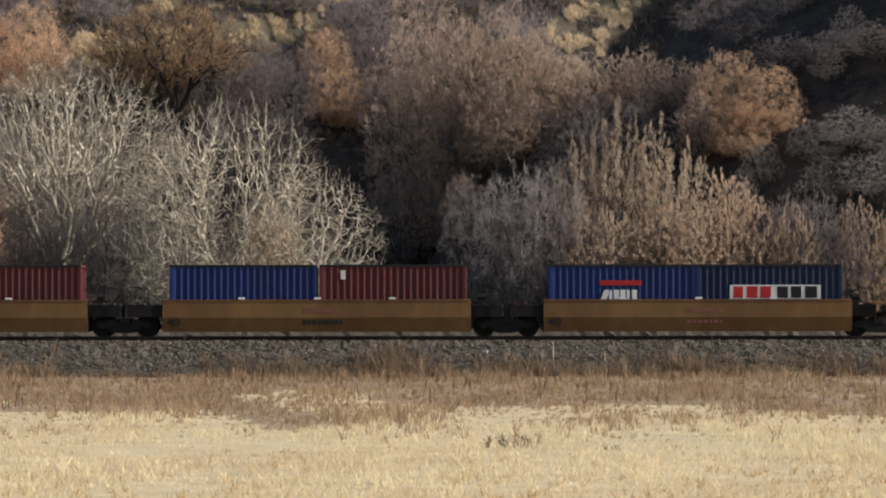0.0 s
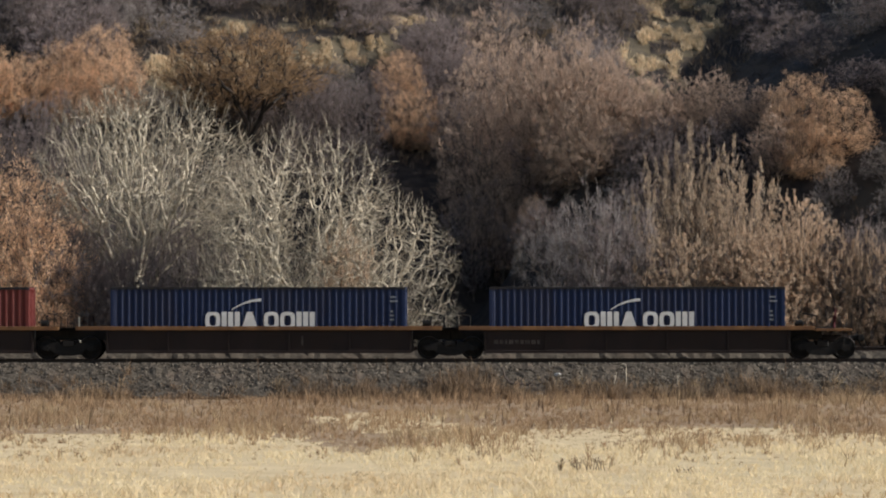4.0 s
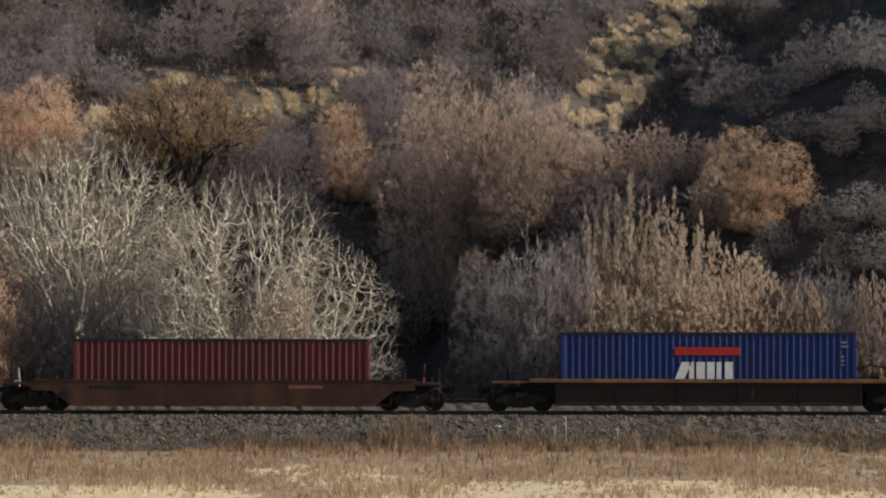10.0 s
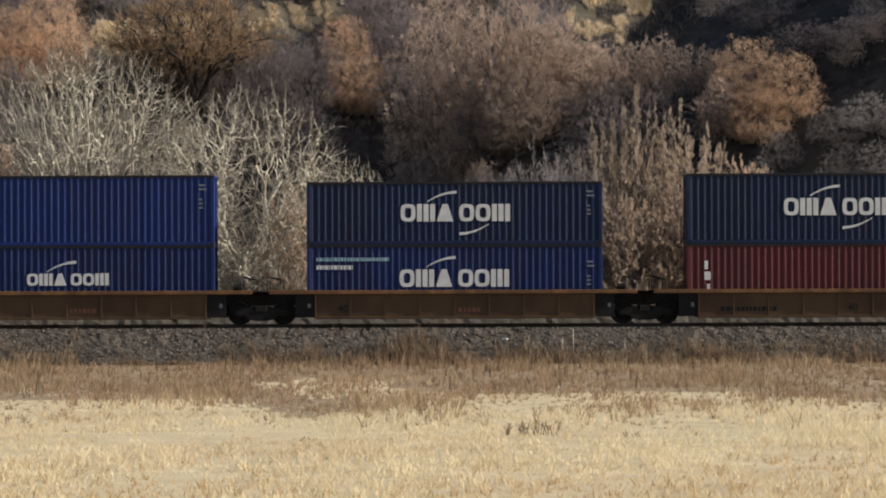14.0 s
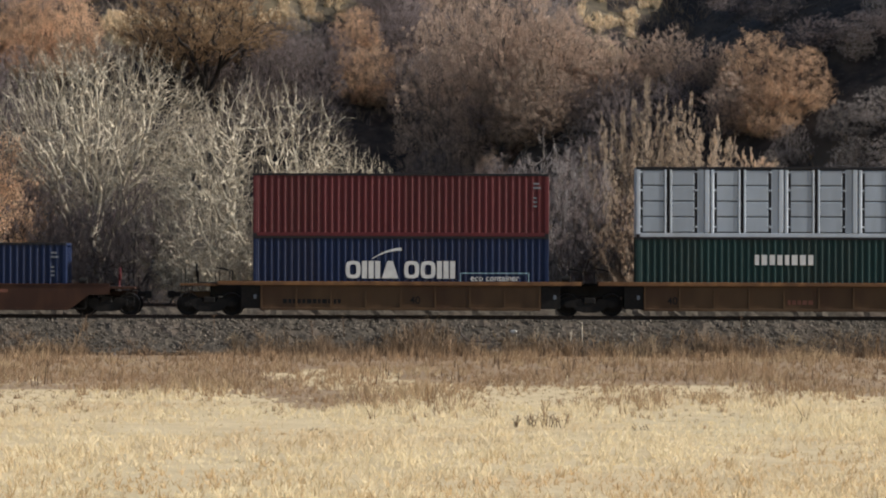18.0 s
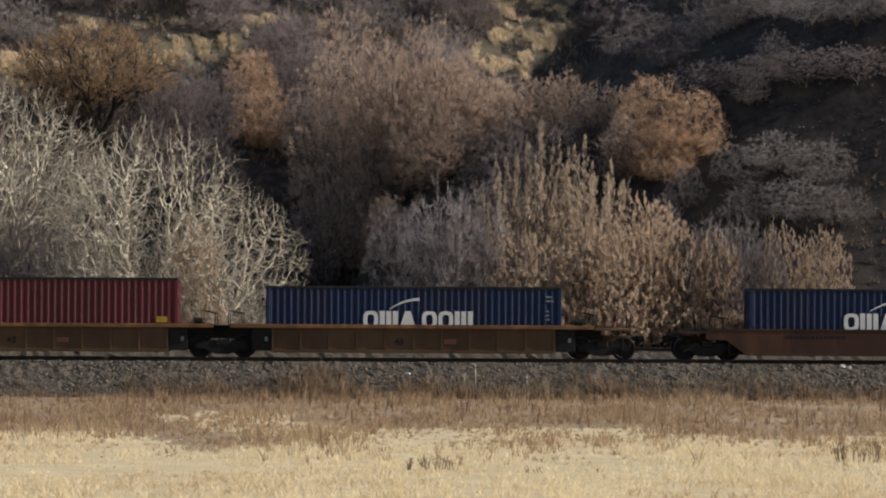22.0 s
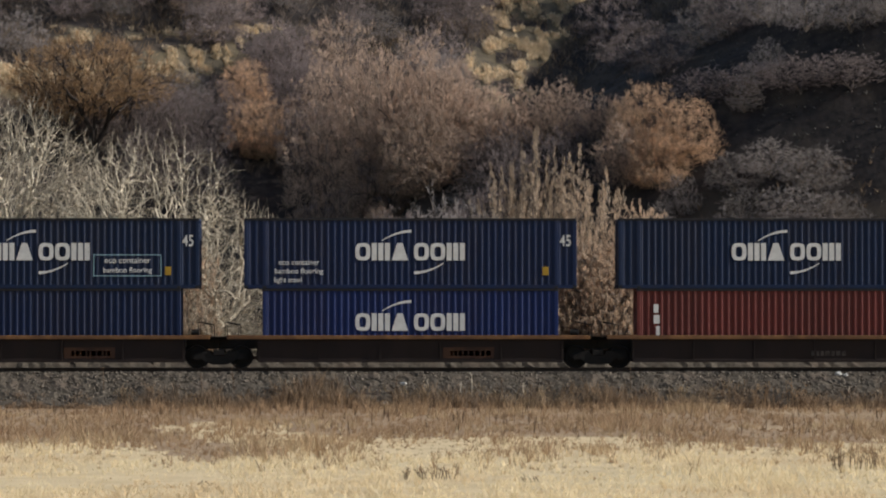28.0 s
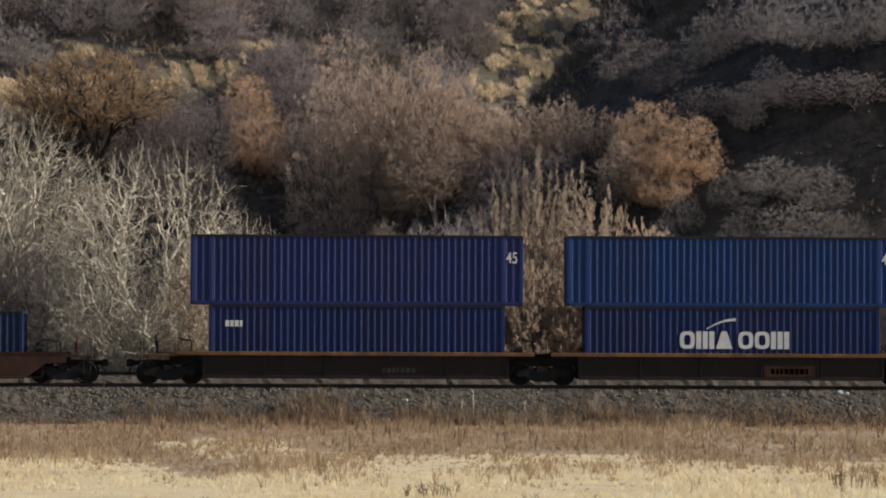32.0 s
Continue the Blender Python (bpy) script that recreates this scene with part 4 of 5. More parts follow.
part("marking", boxes((5.2, 5.65, SIDE_Y - 0.006, SIDE_Y, 1.05, 1.3)), M["yellow"], b)
for s in (-281.05, -274.95):
    b = container(s, LOW, C20, STD, "navy", "short navy container with a white company mark, under another")
    mark_two_words(b, -0.25, h0(b) + 0.05, width=4.0, h=0.62)
c = container(-278.0, LOW + STD + 0.004, C45, HIGH, "royal", "long plain blue container, overhanging the boxes below")


def number_45(box_ob):
    write(box_ob, "45", 0.66, 6.4, SIDE_Y - 0.004, 1.75, M["white"], 0.74)


number_45(c)

# five joined weathered platforms, long boxes on top
S_LABEL = "weathered dark brown well car with a worn orange sill"
for s, l, r, ol, orr in ((-297.85, -305.55, -290.15, False, True), (-313.3, -321.2, -305.55, False, False), (-328.9, -336.8, -321.2, False, False),
                         (-344.6, -352.4, -336.8, False, False), (-360.1, -367.8, -352.4, True, False)):
    marks = [("bar", 2.4, 0.4, 2.1, 0.45, "well_brown"), ("bars", 2.4, 0.5, 1.5, 0.22, "pinkish")] if s in (-313.3, -328.9, -344.6) else [("bars", 1.8, 0.5, 1.4, 0.2, "tread")]
    well_car("dark", s, l, r, ol, orr, S_LABEL, G5, marks)
LONG = "long 45-foot navy container with a white company mark, on top"
a, c = stacked(-297.86, HIGH, "red", "oxide red container with white marks, under a longer one", HIGH, "slate", LONG, C45)
for r in ((-5.4, -5.2, SIDE_Y - 0.006, SIDE_Y, 1.9, 2.25), (-5.4, -5.15, SIDE_Y - 0.006, SIDE_Y, 1.45, 1.8), (-5.3, -5.15, SIDE_Y - 0.006, SIDE_Y, 0.95, 1.35)):
    part("marking", boxes(r), M["white"], a)
mark_two_words(c, 0.1, h0(c), swoosh=2)
number_45(c)
part("marking", boxes((5.45, 5.7, SIDE_Y - 0.006, SIDE_Y, 0.55, 0.9)), M["yellow"], c)
a, c = stacked(-313.3, HIGH, "royal", "blue container with a white company mark, under a longer one", HIGH, "navy", LONG, C45)
mark_two_words(a, 0.0, h0(a))
mark_two_words(c, 0.0, h0(c), swoosh=2)
number_45(c)
for k, words in enumerate(("eco container", "bamboo flooring", "light steel")):
    write(c, words, 0.3, -4.6 - (0.45 if k == 2 else 0), SIDE_Y - 0.004, 0.98 - 0.36 * k, M["white"])
part("marking", boxes((5.45, 5.7, SIDE_Y - 0.006, SIDE_Y, 0.55, 0.9)), M["yellow"], c)
a, c = stacked(-328.86, HIGH, "navy", "navy container with a yellow company mark, under a longer one", HIGH, "slate", LONG, C45)
bars(a, -5.3, 1.8, 1.5, 0.32, "yellow", 5, 0.2, 0.26, 0.06)
mark_two_words(c, 0.1, h0(c), swoosh=2)
number_45(c)
frame_box(c, 2.5, 5.3, 0.5, 1.4, "teal")
write(c, "eco container", 0.34, 3.9, SIDE_Y - 0.004, 1.05, M["white"])
write(c, "bamboo flooring", 0.3, 3.9, SIDE_Y - 0.004, 0.66, M["white"])
part("marking", boxes((5.45, 5.7, SIDE_Y - 0.006, SIDE_Y, 0.55, 0.9)), M["yellow"], c)
a, c = stacked(-344.55, HIGH, "royal", "blue container with a white company mark, under a longer one", HIGH, "ocean", "long plain bright blue container marked 45, on top", C45)
mark_two_words(a, 0.1, h0(a))
number_45(c)
a, c = stacked(-360.07, HIGH, "royal", "blue container with a small white mark, under a longer one", HIGH, "violet", "long plain violet-blue container marked 45, on top", C45)
bars(a, -5.4, 2.0, 0.7, 0.25, "white", 4, 0.14, 0.2, 0.04)
number_45(c)

# the last brown car, whose front end alone comes into view
well_car("brown_single", -379.9, -387.7, -372.15, True, True, Z_LABEL, G3)
b = container(-379.9, LOW, C40, STD, "navy", NAVY)
mark_two_words(b, 0.1, h0(b))


# ---- trees ----
def unit(a):
    return a / (np.linalg.norm(a, axis=-1, keepdims=True) + 1e-9)


def tubes(A, B, ra, rb, sides, spike=False):
    """Vertices and faces of tapered tubes from A to B; spikes end in a point."""
    d = unit(B - A)
    h = np.where(np.abs(d[:, 2:3]) < 0.9, np.array([[0, 0, 1.0]]), np.array([[1.0, 0, 0]]))
    u = unit(np.cross(d, h))
    v = np.cross(d, u)
    n = len(A)
    ra, rb = np.broadcast_to(ra, n), np.broadcast_to(rb, n)
    ws = [u * math.cos(k * math.tau / sides) + v * math.sin(k * math.tau / sides) for k in range(sides)]
    if spike:
        V = np.stack([A + w * ra[:, None] for w in ws] + [B], 1).reshape(-1, 3)
        st = np.arange(n) * (sides + 1)
        Fs = [np.stack([st + k, st + (k + 1) % sides, st + sides], 1) for k in range(sides)]
    else:
        V = np.stack([A + w * ra[:, None] for w in ws] + [B + w * rb[:, None] for w in ws], 1).reshape(-1, 3)
        st = np.arange(n) * (2 * sides)
        Fs = [np.stack([st + k, st + (k + 1) % sides, st + sides + (k + 1) % sides, st + sides + k], 1) for k in range(sides)]
    return V, np.concatenate(Fs)


def joined(pieces):
    verts, faces, at = [], [], 0
    for V, Fc in pieces:
        verts += V.tolist()
        faces += (Fc + at).tolist()
        at += len(V)
    return verts, faces


# crown outlines: height of the middle, reach upwards, downwards and sideways, lumps, how far tips keep to the outside
CROWNS = {
    "vase": (6.2, 3.8, 3.0, 5.0, 0.10, 0.36),
    "dome": (3.0, 7.0, 2.8, 5.0, 0.06, 0.30),
    "bush": (3.4, 6.6, 3.2, 5.0, 0.13, 0.36),
    "high": (4.8, 5.2, 4.2, 5.0, 0.26, 0.36),
}


def crown_tips(rng, style, n):
    """Where the twigs end, in a crown ten high and ten wide."""
    if style == "column":
        spires = 26
        a, f = np.arange(spires) * 2.4, np.sqrt((np.arange(spires) + 0.3) / spires)
        foot = np.stack([f * 3.9 * np.cos(a), f * 3.9 * np.sin(a)], 1)
        top = rng.uniform(6.6, 10.0, spires) * (1.05 - 0.35 * f)
        k = rng.integers(0, spires, n)
        q = rng.uniform(0.12, 1.0, n)
        r = 0.85 * np.sqrt(np.maximum(0.03, 1 - q)) * rng.uniform(0.3, 1.0, n)
        b = rng.uniform(0, math.tau, n)
        p = np.stack([foot[k, 0] * (0.6 + 0.4 * q) + r * np.cos(b), foot[k, 1] * (0.6 + 0.4 * q) + r * np.sin(b), top[k] * q], 1)
        return p * np.array([5 / np.percentile(np.abs(p[:, 0]), 97), 5 / np.percentile(np.abs(p[:, 1]), 97), 9.6 / np.percentile(p[:, 2], 99)])
    mid, up, down, wide, lump, outside = CROWNS[style]
    d = unit(rng.normal(size=(n, 3)))
    shift = Vector(rng.uniform(-9, 9, 3).tolist())
    swell = np.array([1 + lump * 1.6 * noise.noise(Vector(v) * 1.7 + shift) + lump * 0.9 * noise.noise(Vector(v) * 4.5 + shift) for v in d.tolist()])
    r = rng.uniform(0, 1, n) ** outside * swell
    p = d * r[:, None] * np.array([wide, wide, 1.0])
    p[:, 2] = mid + p[:, 2] * np.where(d[:, 2] > 0, up, down)
    if style == "vase":
        p[:, :2] *= (0.45 + 0.55 * np.clip(p[:, 2:3] / 6.5, 0, 1))
    p *= np.array([5 / np.percentile(np.abs(p[:, 0]), 94), 5 / np.percentile(np.abs(p[:, 1]), 94), 9.8 / np.percentile(p[:, 2], 97.5)])
    p[:, 2] = np.maximum(p[:, 2], 0.25)
    return p


def grow(rng, tips, stems, foot, reach, bend, stray, split):
    """Branches that part again and again until each reaches its tip. Gives starts, ends, and the number of tips that each carries there."""
    A, B, na, nb = [], [], [], []
    todo = [(np.array(foot), np.arange(len(tips)), np.array([0, 0, 1.0]), 0)]
    while todo:
        node, idx, heading, depth = todo.pop()
        n = len(idx)
        k = min(n, stems if depth == 0 else split if n > 12 else 2)
        way = unit(tips[idx] - node)
        seeds = way[rng.choice(n, k, replace=False)]
        side = (way @ seeds.T).argmax(1)
        seeds = np.array([unit(way[side == c].sum(0)) if (side == c).any() else seeds[c] for c in range(k)])
        side = (way @ seeds.T).argmax(1)
        for c in range(k):
            own = idx[side == c]
            if not len(own):
                continue
            aim = tips[own].mean(0)
            far = np.linalg.norm(aim - node)
            end = tips[own[0]] if len(own) == 1 else node + (aim - node) * reach * rng.uniform(0.75, 1.25) + rng.normal(size=3) * stray * far
            mid = (node + end) / 2 + heading * far * bend + rng.normal(size=3) * far * stray
            A += [node, mid]
            B += [mid, end]
            na += [len(own), len(own)]
            nb += [len(own), max(1, len(own) * 0.7)]
            if len(own) > 1:
                todo.append((end, own, unit(end - mid), depth + 1))
    return np.array(A), np.array(B), np.array(na, float), np.array(nb, float)


def make_tree(name, seed, style, tips, twig_r, bark, twig_mat, stems=4, base=1.2, per=3, blade=0.6, blade_w=0.03, blade_mat=None, up=0.5, reach=0.5, bend=0.1, stray=0.05, power=0.46, split=3, scatter=0.0,
              foliage_label="fine twig ends"):
    """A tree ten metres high and ten wide at the origin. Parts: trunk, crown of branches, fine twig ends or leaves."""
    rng = np.random.default_rng(seed)
    T = crown_tips(rng, style, tips)
    A, B, na, nb = grow(rng, T, stems, (0, 0, base), reach, bend, stray, split)
    tree = tagged(new(name), "", "tree")
    ra, rb = twig_r * na ** power, twig_r * nb ** power
    big = na > max(12, tips / 90)
    bole = tubes(np.array([[0, 0, -0.6]]), np.array([[0, 0, base + 0.05]]), ra.max() * 1.7, ra.max() * 1.2, 8)
    v, f = joined([bole, tubes(A[big], B[big], ra[big], rb[big], 5)])
    under("trunk", mesh_of("trunk", v, f, M[bark], True), tree)
    last = (nb == 1) & (na == 1)
    mid = ~big & ~last
    v, f = joined([tubes(A[mid], B[mid], ra[mid], rb[mid], 3), tubes(A[last], B[last], twig_r, twig_r * 0.6, 3)])
    under("crown", mesh_of("crown", v, f, M[bark]), tree, "bare branches")
    # twig ends or leaves along the last branches
    root, tip = A[last], B[last]
    m = len(root) * per
    g = np.repeat(np.arange(len(root)), per)
    c = root[g] + (tip - root)[g] * rng.uniform(0.2, 1.05, m)[:, None]
    a = unit(unit((tip - root)[g]) * 0.8 + rng.normal(size=(m, 3)) * 0.62 + unit(c - np.array([0, 0, 3.0])) * 0.4 + np.array([0, 0, up]))
    b = unit(np.cross(a, rng.normal(size=(m, 3))))
    ln = (blade * rng.uniform(0.5, 1.4, m))[:, None]
    wd = (blade_w * rng.uniform(0.6, 1.3, m))[:, None]
    c = c + rng.normal(scale=blade * 0.12 + scatter, size=(m, 3))
    V = np.stack([c, c + a * ln * 0.45 + b * wd / 2, c + a * ln, c + a * ln * 0.45 - b * wd / 2], 1).reshape(-1, 3)
    st = np.arange(m) * 4
    under("foliage", mesh_of("foliage", V.tolist(), np.stack([st, st + 1, st + 2, st + 3], 1).tolist(), M[blade_mat or twig_mat]), tree, foliage_label)
    return tree


KINDS = {}


def kind(key, name, variants, label, **kw):
    KINDS[key] = ([make_tree(name, 11 * i + sum(map(ord, key)), **kw) for i in range(variants)], label)


kind("vase", "cottonwood_tree", 1, "bare pale-barked cottonwood with upswept sunlit limbs", style="vase", tips=2600, twig_r=0.012, bark="bark_pale", twig_mat="twig_pale", stems=5, base=1.8, per=2, blade=0.42,
     blade_w=0.022, up=0.25, reach=0.33, bend=0.07, stray=0.035, power=0.42, split=2)
kind("pale", "cottonwood_tree", 3, "bare pale-barked cottonwood with a dense tangled crown", style="dome", tips=2700, twig_r=0.0115, bark="bark_pale", twig_mat="twig_pale", stems=9, base=1.0, per=2, blade=0.5,
     blade_w=0.026, up=0.25, reach=0.37, bend=0.11, stray=0.045, power=0.43, split=2)
kind("tuft", "poplar_tree", 2, "upright tree with clustered pale tan withered leaves", style="column", tips=1500, twig_r=0.014, bark="bark_grey", twig_mat="leaf_tuft", stems=9, base=0.5, per=6, blade=0.32, blade_w=0.06,
     up=0.7, reach=0.5, bend=0.08, foliage_label="clustered withered leaves")
kind("tan", "willow_bush", 2, "bushy willow with tan withered leaves", style="bush", tips=1000, twig_r=0.016, bark="bark_grey", twig_mat="leaf_tan", stems=6, base=0.4, per=11, blade=0.36, blade_w=0.075, up=0.6,
     foliage_label="withered tan leaves")
kind("orange", "oak_tree", 3, "scrub oak with bright orange autumn leaves", style="bush", scatter=0.2, tips=1200, twig_r=0.014, bark="bark_dark", twig_mat="leaf_orange", stems=4, base=0.8, per=11, blade=0.25, blade_w=0.065, up=0.35,
     foliage_label="orange withered leaves")
kind("rose", "oak_tree", 3, "tall scrub oak with rose-brown withered twigs", style="high", scatter=0.04, tips=1700, twig_r=0.011, bark="bark_grey", twig_mat="leaf_rose", stems=5, base=1.0, per=13, blade=0.27, blade_w=0.034, up=0.45,
     foliage_label="rose-brown twig ends")
kind("rust", "oak_tree", 1, "scrub oak with sparse rusty twigs and dark limbs", style="vase", tips=900, twig_r=0.018, bark="bark_black", twig_mat="leaf_rust", stems=5, base=0.6, per=6, blade=0.6, blade_w=0.05, up=0.5,
     foliage_label="rusty twig ends")
kind("bare", "hillside_shrub", 3, "brown twiggy leafless tree on the hillside", style="high", tips=800, twig_r=0.013, bark="bark_dark", twig_mat="leaf_brown", stems=5, base=0.5, per=9, blade=0.42, blade_w=0.034, up=0.6)
kind("grey", "hillside_shrub", 3, "grey twiggy shrub on the hillside", style="bush", tips=750, twig_r=0.014, bark="bark_grey", twig_mat="leaf_grey", stems=6, base=0.3, per=5, blade=0.7, blade_w=0.045, up=0.5)
for key, label, bark, leaf in (("far_bare", "brown twiggy shrub high on the slope", "bark_dark", "leaf_brown"), ("far_grey", "grey twiggy shrub high on the slope", "bark_grey", "leaf_grey"),
                               ("far_rose", "rose-brown leafy shrub high on the slope", "bark_dark", "leaf_rose"), ("far_rust", "rusty brown shrub high on the slope", "bark_dark", "leaf_rust")):
    kind(key, "hillside_shrub", 2, label, style="bush", tips=330, twig_r=0.016, bark=bark, twig_mat=leaf, stems=5, base=0.3, per=6, blade=0.9, blade_w=0.06, up=0.6)

# metres along the track, metres behind it, height of the top, width
PLANTED = {
    "vase": [
        (-17.0, 17, 13.7, 7.0),
    ],
    "pale": [
        (-10.0, 15, 11.2, 9.0), (-6.3, 14, 8.7, 6.6), (-11.9, 13.2, 8.7, 4.2), 
    ],
    "bare": [
        (-23.1, 32, 14, 3.9), (-24.8, 30, 12.9, 3.9), (-21.6, 29, 11.7, 3.6), (-19.3, 15.5, 7.4, 3.6), (-20.6, 14.5, 7.6, 2.8), (-14.9, 14, 7.4, 2.8), (-18.4, 13.4, 5.6, 2.8), (-17, 14.2, 6.2, 3.2), (-10.1, 36, 15.2, 3.2),
        (-8.2, 36, 15, 3.4), (-10.7, 33, 12.7, 2.7), (-7.9, 32, 12.2, 3.2), (-2.4, 40, 16.7, 3.8), (-3.1, 41, 16.8, 3.3), (-2.5, 36, 14.3, 3.3), (1.5, 29, 12.7, 4.1), (3.8, 35.5, 12.8, 4.1), (-0.9, 33.5, 12.7, 3.4),
        (3, 32.5, 11.2, 2.9), (0, 33, 10.8, 2.7), (-0.3, 31, 8.8, 2.4), (7.1, 27, 12.9, 2.7), (10.3, 27.5, 13.3, 2), (5.5, 26.5, 12, 2), (11.9, 23.5, 11.7, 1.8), (4.7, 14, 7.9, 2.9), (15.3, 14.5, 7.6, 2.4),
        (17.5, 12.8, 6.5, 2.4), (1.6, 22, 8.6, 3), (3.4, 19.5, 8.2, 2.8), (4.2, 28, 12.6, 3.2), (5.6, 21.5, 9.6, 3), (7, 24, 11.8, 2.8), (-2, 28, 9.2, 2.6), (9, 25, 12.4, 2.6), (16.3, 26, 15.6, 3),
        (18.3, 25, 15.3, 2.7), (20.7, 24, 16, 3.3), (23, 23, 16.1, 3.1),
    ],
    "orange": [
        (-22.6, 15, 10.0, 3.9), (-22.2, 13.5, 7.7, 2.5), (-20.9, 39.5, 17.8, 3.6), (-22.8, 38.5, 16.9, 2.9), (-24.6, 37.5, 16.3, 3.1), (-20.2, 37.5, 16.1, 3.1), (-22.0, 37.0, 15.5, 2.7), (-26.3, 37.0, 15.9, 2.9), (-26.9, 37.5, 16.8, 3.1),
        (-6.0, 43.0, 16.8, 2.4), (-5.4, 38.0, 14.6, 2.9), (13.5, 25.0, 14.6, 3.1), (15.3, 23.0, 13.7, 3.0), (13.9, 22.5, 12.3, 2.6),
    ],
    "rust": [
        (-13.4, 35.5, 17.4, 6.4), (-15.2, 37.0, 15.6, 3.5), (-11.9, 40.0, 16.3, 2.9),
    ],
    "tan": [
        (-4.9, 38.0, 13.6, 1.6), (-7.6, 12.5, 6.9, 2.2), (12.4, 14.5, 8.4, 3.0), (10.1, 13.2, 7.1, 3.1), (13.8, 13.5, 7.4, 2.9), (11.5, 12.6, 6.7, 3.1), (7.4, 12.6, 6.5, 3.3), (18.7, 13.5, 7.1, 2.2), (20.5, 14, 7.1, 2.0),
        (15.7, 12.8, 6.7, 1.8),
    ],
    "rose": [
        (0.1, 31.0, 16.0, 4.6), (2.4, 30.0, 16.6, 4.6), (4.1, 29.0, 15.6, 3.8), (-1.3, 39.0, 16.3, 4.2), (3.9, 40.0, 16.2, 3.9), (0.2, 36.5, 14.4, 3.8), (3.0, 27.0, 13.7, 3.6), (0.8, 35.0, 11.4, 2.1), (0.9, 25.5, 8.9, 1.4), (6.5, 29.0, 14.7, 3.1), (9.3, 29.5, 14.9, 2.9),
        (12.0, 27.5, 14.3, 2.2), (12.3, 23.5, 12.7, 2.6), (2.6, 27.0, 11.6, 3.2), (-0.6, 29.0, 10.2, 2.6),
    ],
    "grey": [
        (1.7, 16, 7.2, 2.4), (0.9, 52, 19.9, 2.9), (-0.9, 51, 19.3, 2.5), (4.1, 14.5, 8.5, 3), (5.2, 25.5, 10.3, 2.3), (13.8, 20, 8.6, 1.7), (16.9, 14, 7.5, 2.4), (17.3, 21, 11.3, 2.8), (19, 21, 11.8, 3.1),
        (21, 20, 11.5, 3), (14.8, 21, 10.2, 1.9), (17.7, 19.5, 9.4, 2.8), (19.7, 19, 9.7, 3.1), (21.8, 18.5, 9.4, 2.9), (19.3, 26, 16.7, 1.9), (18.1, 24.5, 14.7, 1.8),
    ],
    "tuft": [
        (8.2, 19, 12.1, 2.6), (10.2, 18, 11.0, 3.2), (6.4, 18.5, 10.7, 2.4), (8.0, 16.5, 9.6, 3.3), (10.1, 15.5, 8.8, 2.9), (6.4, 15, 8.4, 2.2),
    ],
    "far_grey": [
        (16.9, 34.0, 19.4, 2.8), (19.9, 31.5, 20.4, 3.0), (21.4, 28.0, 20.1, 3.2), (23.3, 26.0, 20.0, 3.1), (25.1, 25.5, 20.2, 2.9),
    ],
    "far_bare": [
        (18.3, 33.5, 20.2, 3.1), (14.0, 45.0, 19.2, 3.2), (14.7, 33.0, 17.9, 2.8),
    ],
}
USED = {}
WIDEN = {"orange": 0.96, "grey": 0.85, "far_grey": 0.95, "bare": 1.0, "vase": 1.0, "pale": 1.0, "tuft": 1.15, "tan": 1.1}


def plant(key, x, y, h, w, rng):
    templates, label = KINDS[key]
    i = USED[key] = USED.get(key, -1) + 1
    at = pose(x, y, ground_z(x, y) - 0.05, 0, 0, rng.uniform(0, 360))
    ob = templates[i % len(templates)]
    if i < len(templates):
        ob.matrix_basis = at @ Matrix.Diagonal((w / 10, w / 10, h / 10, 1))
    else:
        k = ob.scale
        ob = copy_thing(ob, at @ Matrix.Diagonal((w / 10 / k.x, w / 10 / k.y, h / 10 / k.z, 1)))
    return tagged(ob, label, "shrub" if h < 3.2 else "tree", "trees and shrubs of the slope")


trng = random.Random(5)
for key, rows in PLANTED.items():
    for x, y, top, w in rows:
        h = max(1.8, top - ground_z(x, y))
        plant(key, x, y, h, max(w * WIDEN.get(key, 1.08), h * (0.4 if key in ("tan", "tuft", "pale") else 0.65)), trng)


def fill(n, y0, y1, keys, weights, h0_, h1_):
    """Shrubs that cover the rest of the slope."""
    done = 0
    while done < n:
        x, y = trng.uniform(-31, 31), trng.uniform(y0, y1)
        if abs(x) > 0.125 * (180 + y) or any(open_grass(x, y + q) for q in (0.0, 1.5, 3.0, 4.5)):
            continue
        if y < 36 and -5.5 < x - 0.2 * (y - 15) < 4.5:
            continue
        if noise.noise((x * 0.13, y * 0.13, 12.0)) < -0.12 and trng.random() < 0.9:
            continue
        if 1.0 < x - gully_x(y) and y < 56 and trng.random() < 0.96:
            continue
        h = trng.uniform(h0_, h1_)
        plant(trng.choices(keys, weights)[0], x, y, h, h * trng.uniform(0.8, 1.2), trng)
        done += 1


fill(8, 17, 30, ("bare", "grey", "far_rose"), (5, 2.4, 1), 1.4, 2.2)
fill(120, 38, 66, ("far_bare", "far_grey", "far_rose", "far_rust"), (6, 3, 0.8, 0.4), 1.8, 3.6)


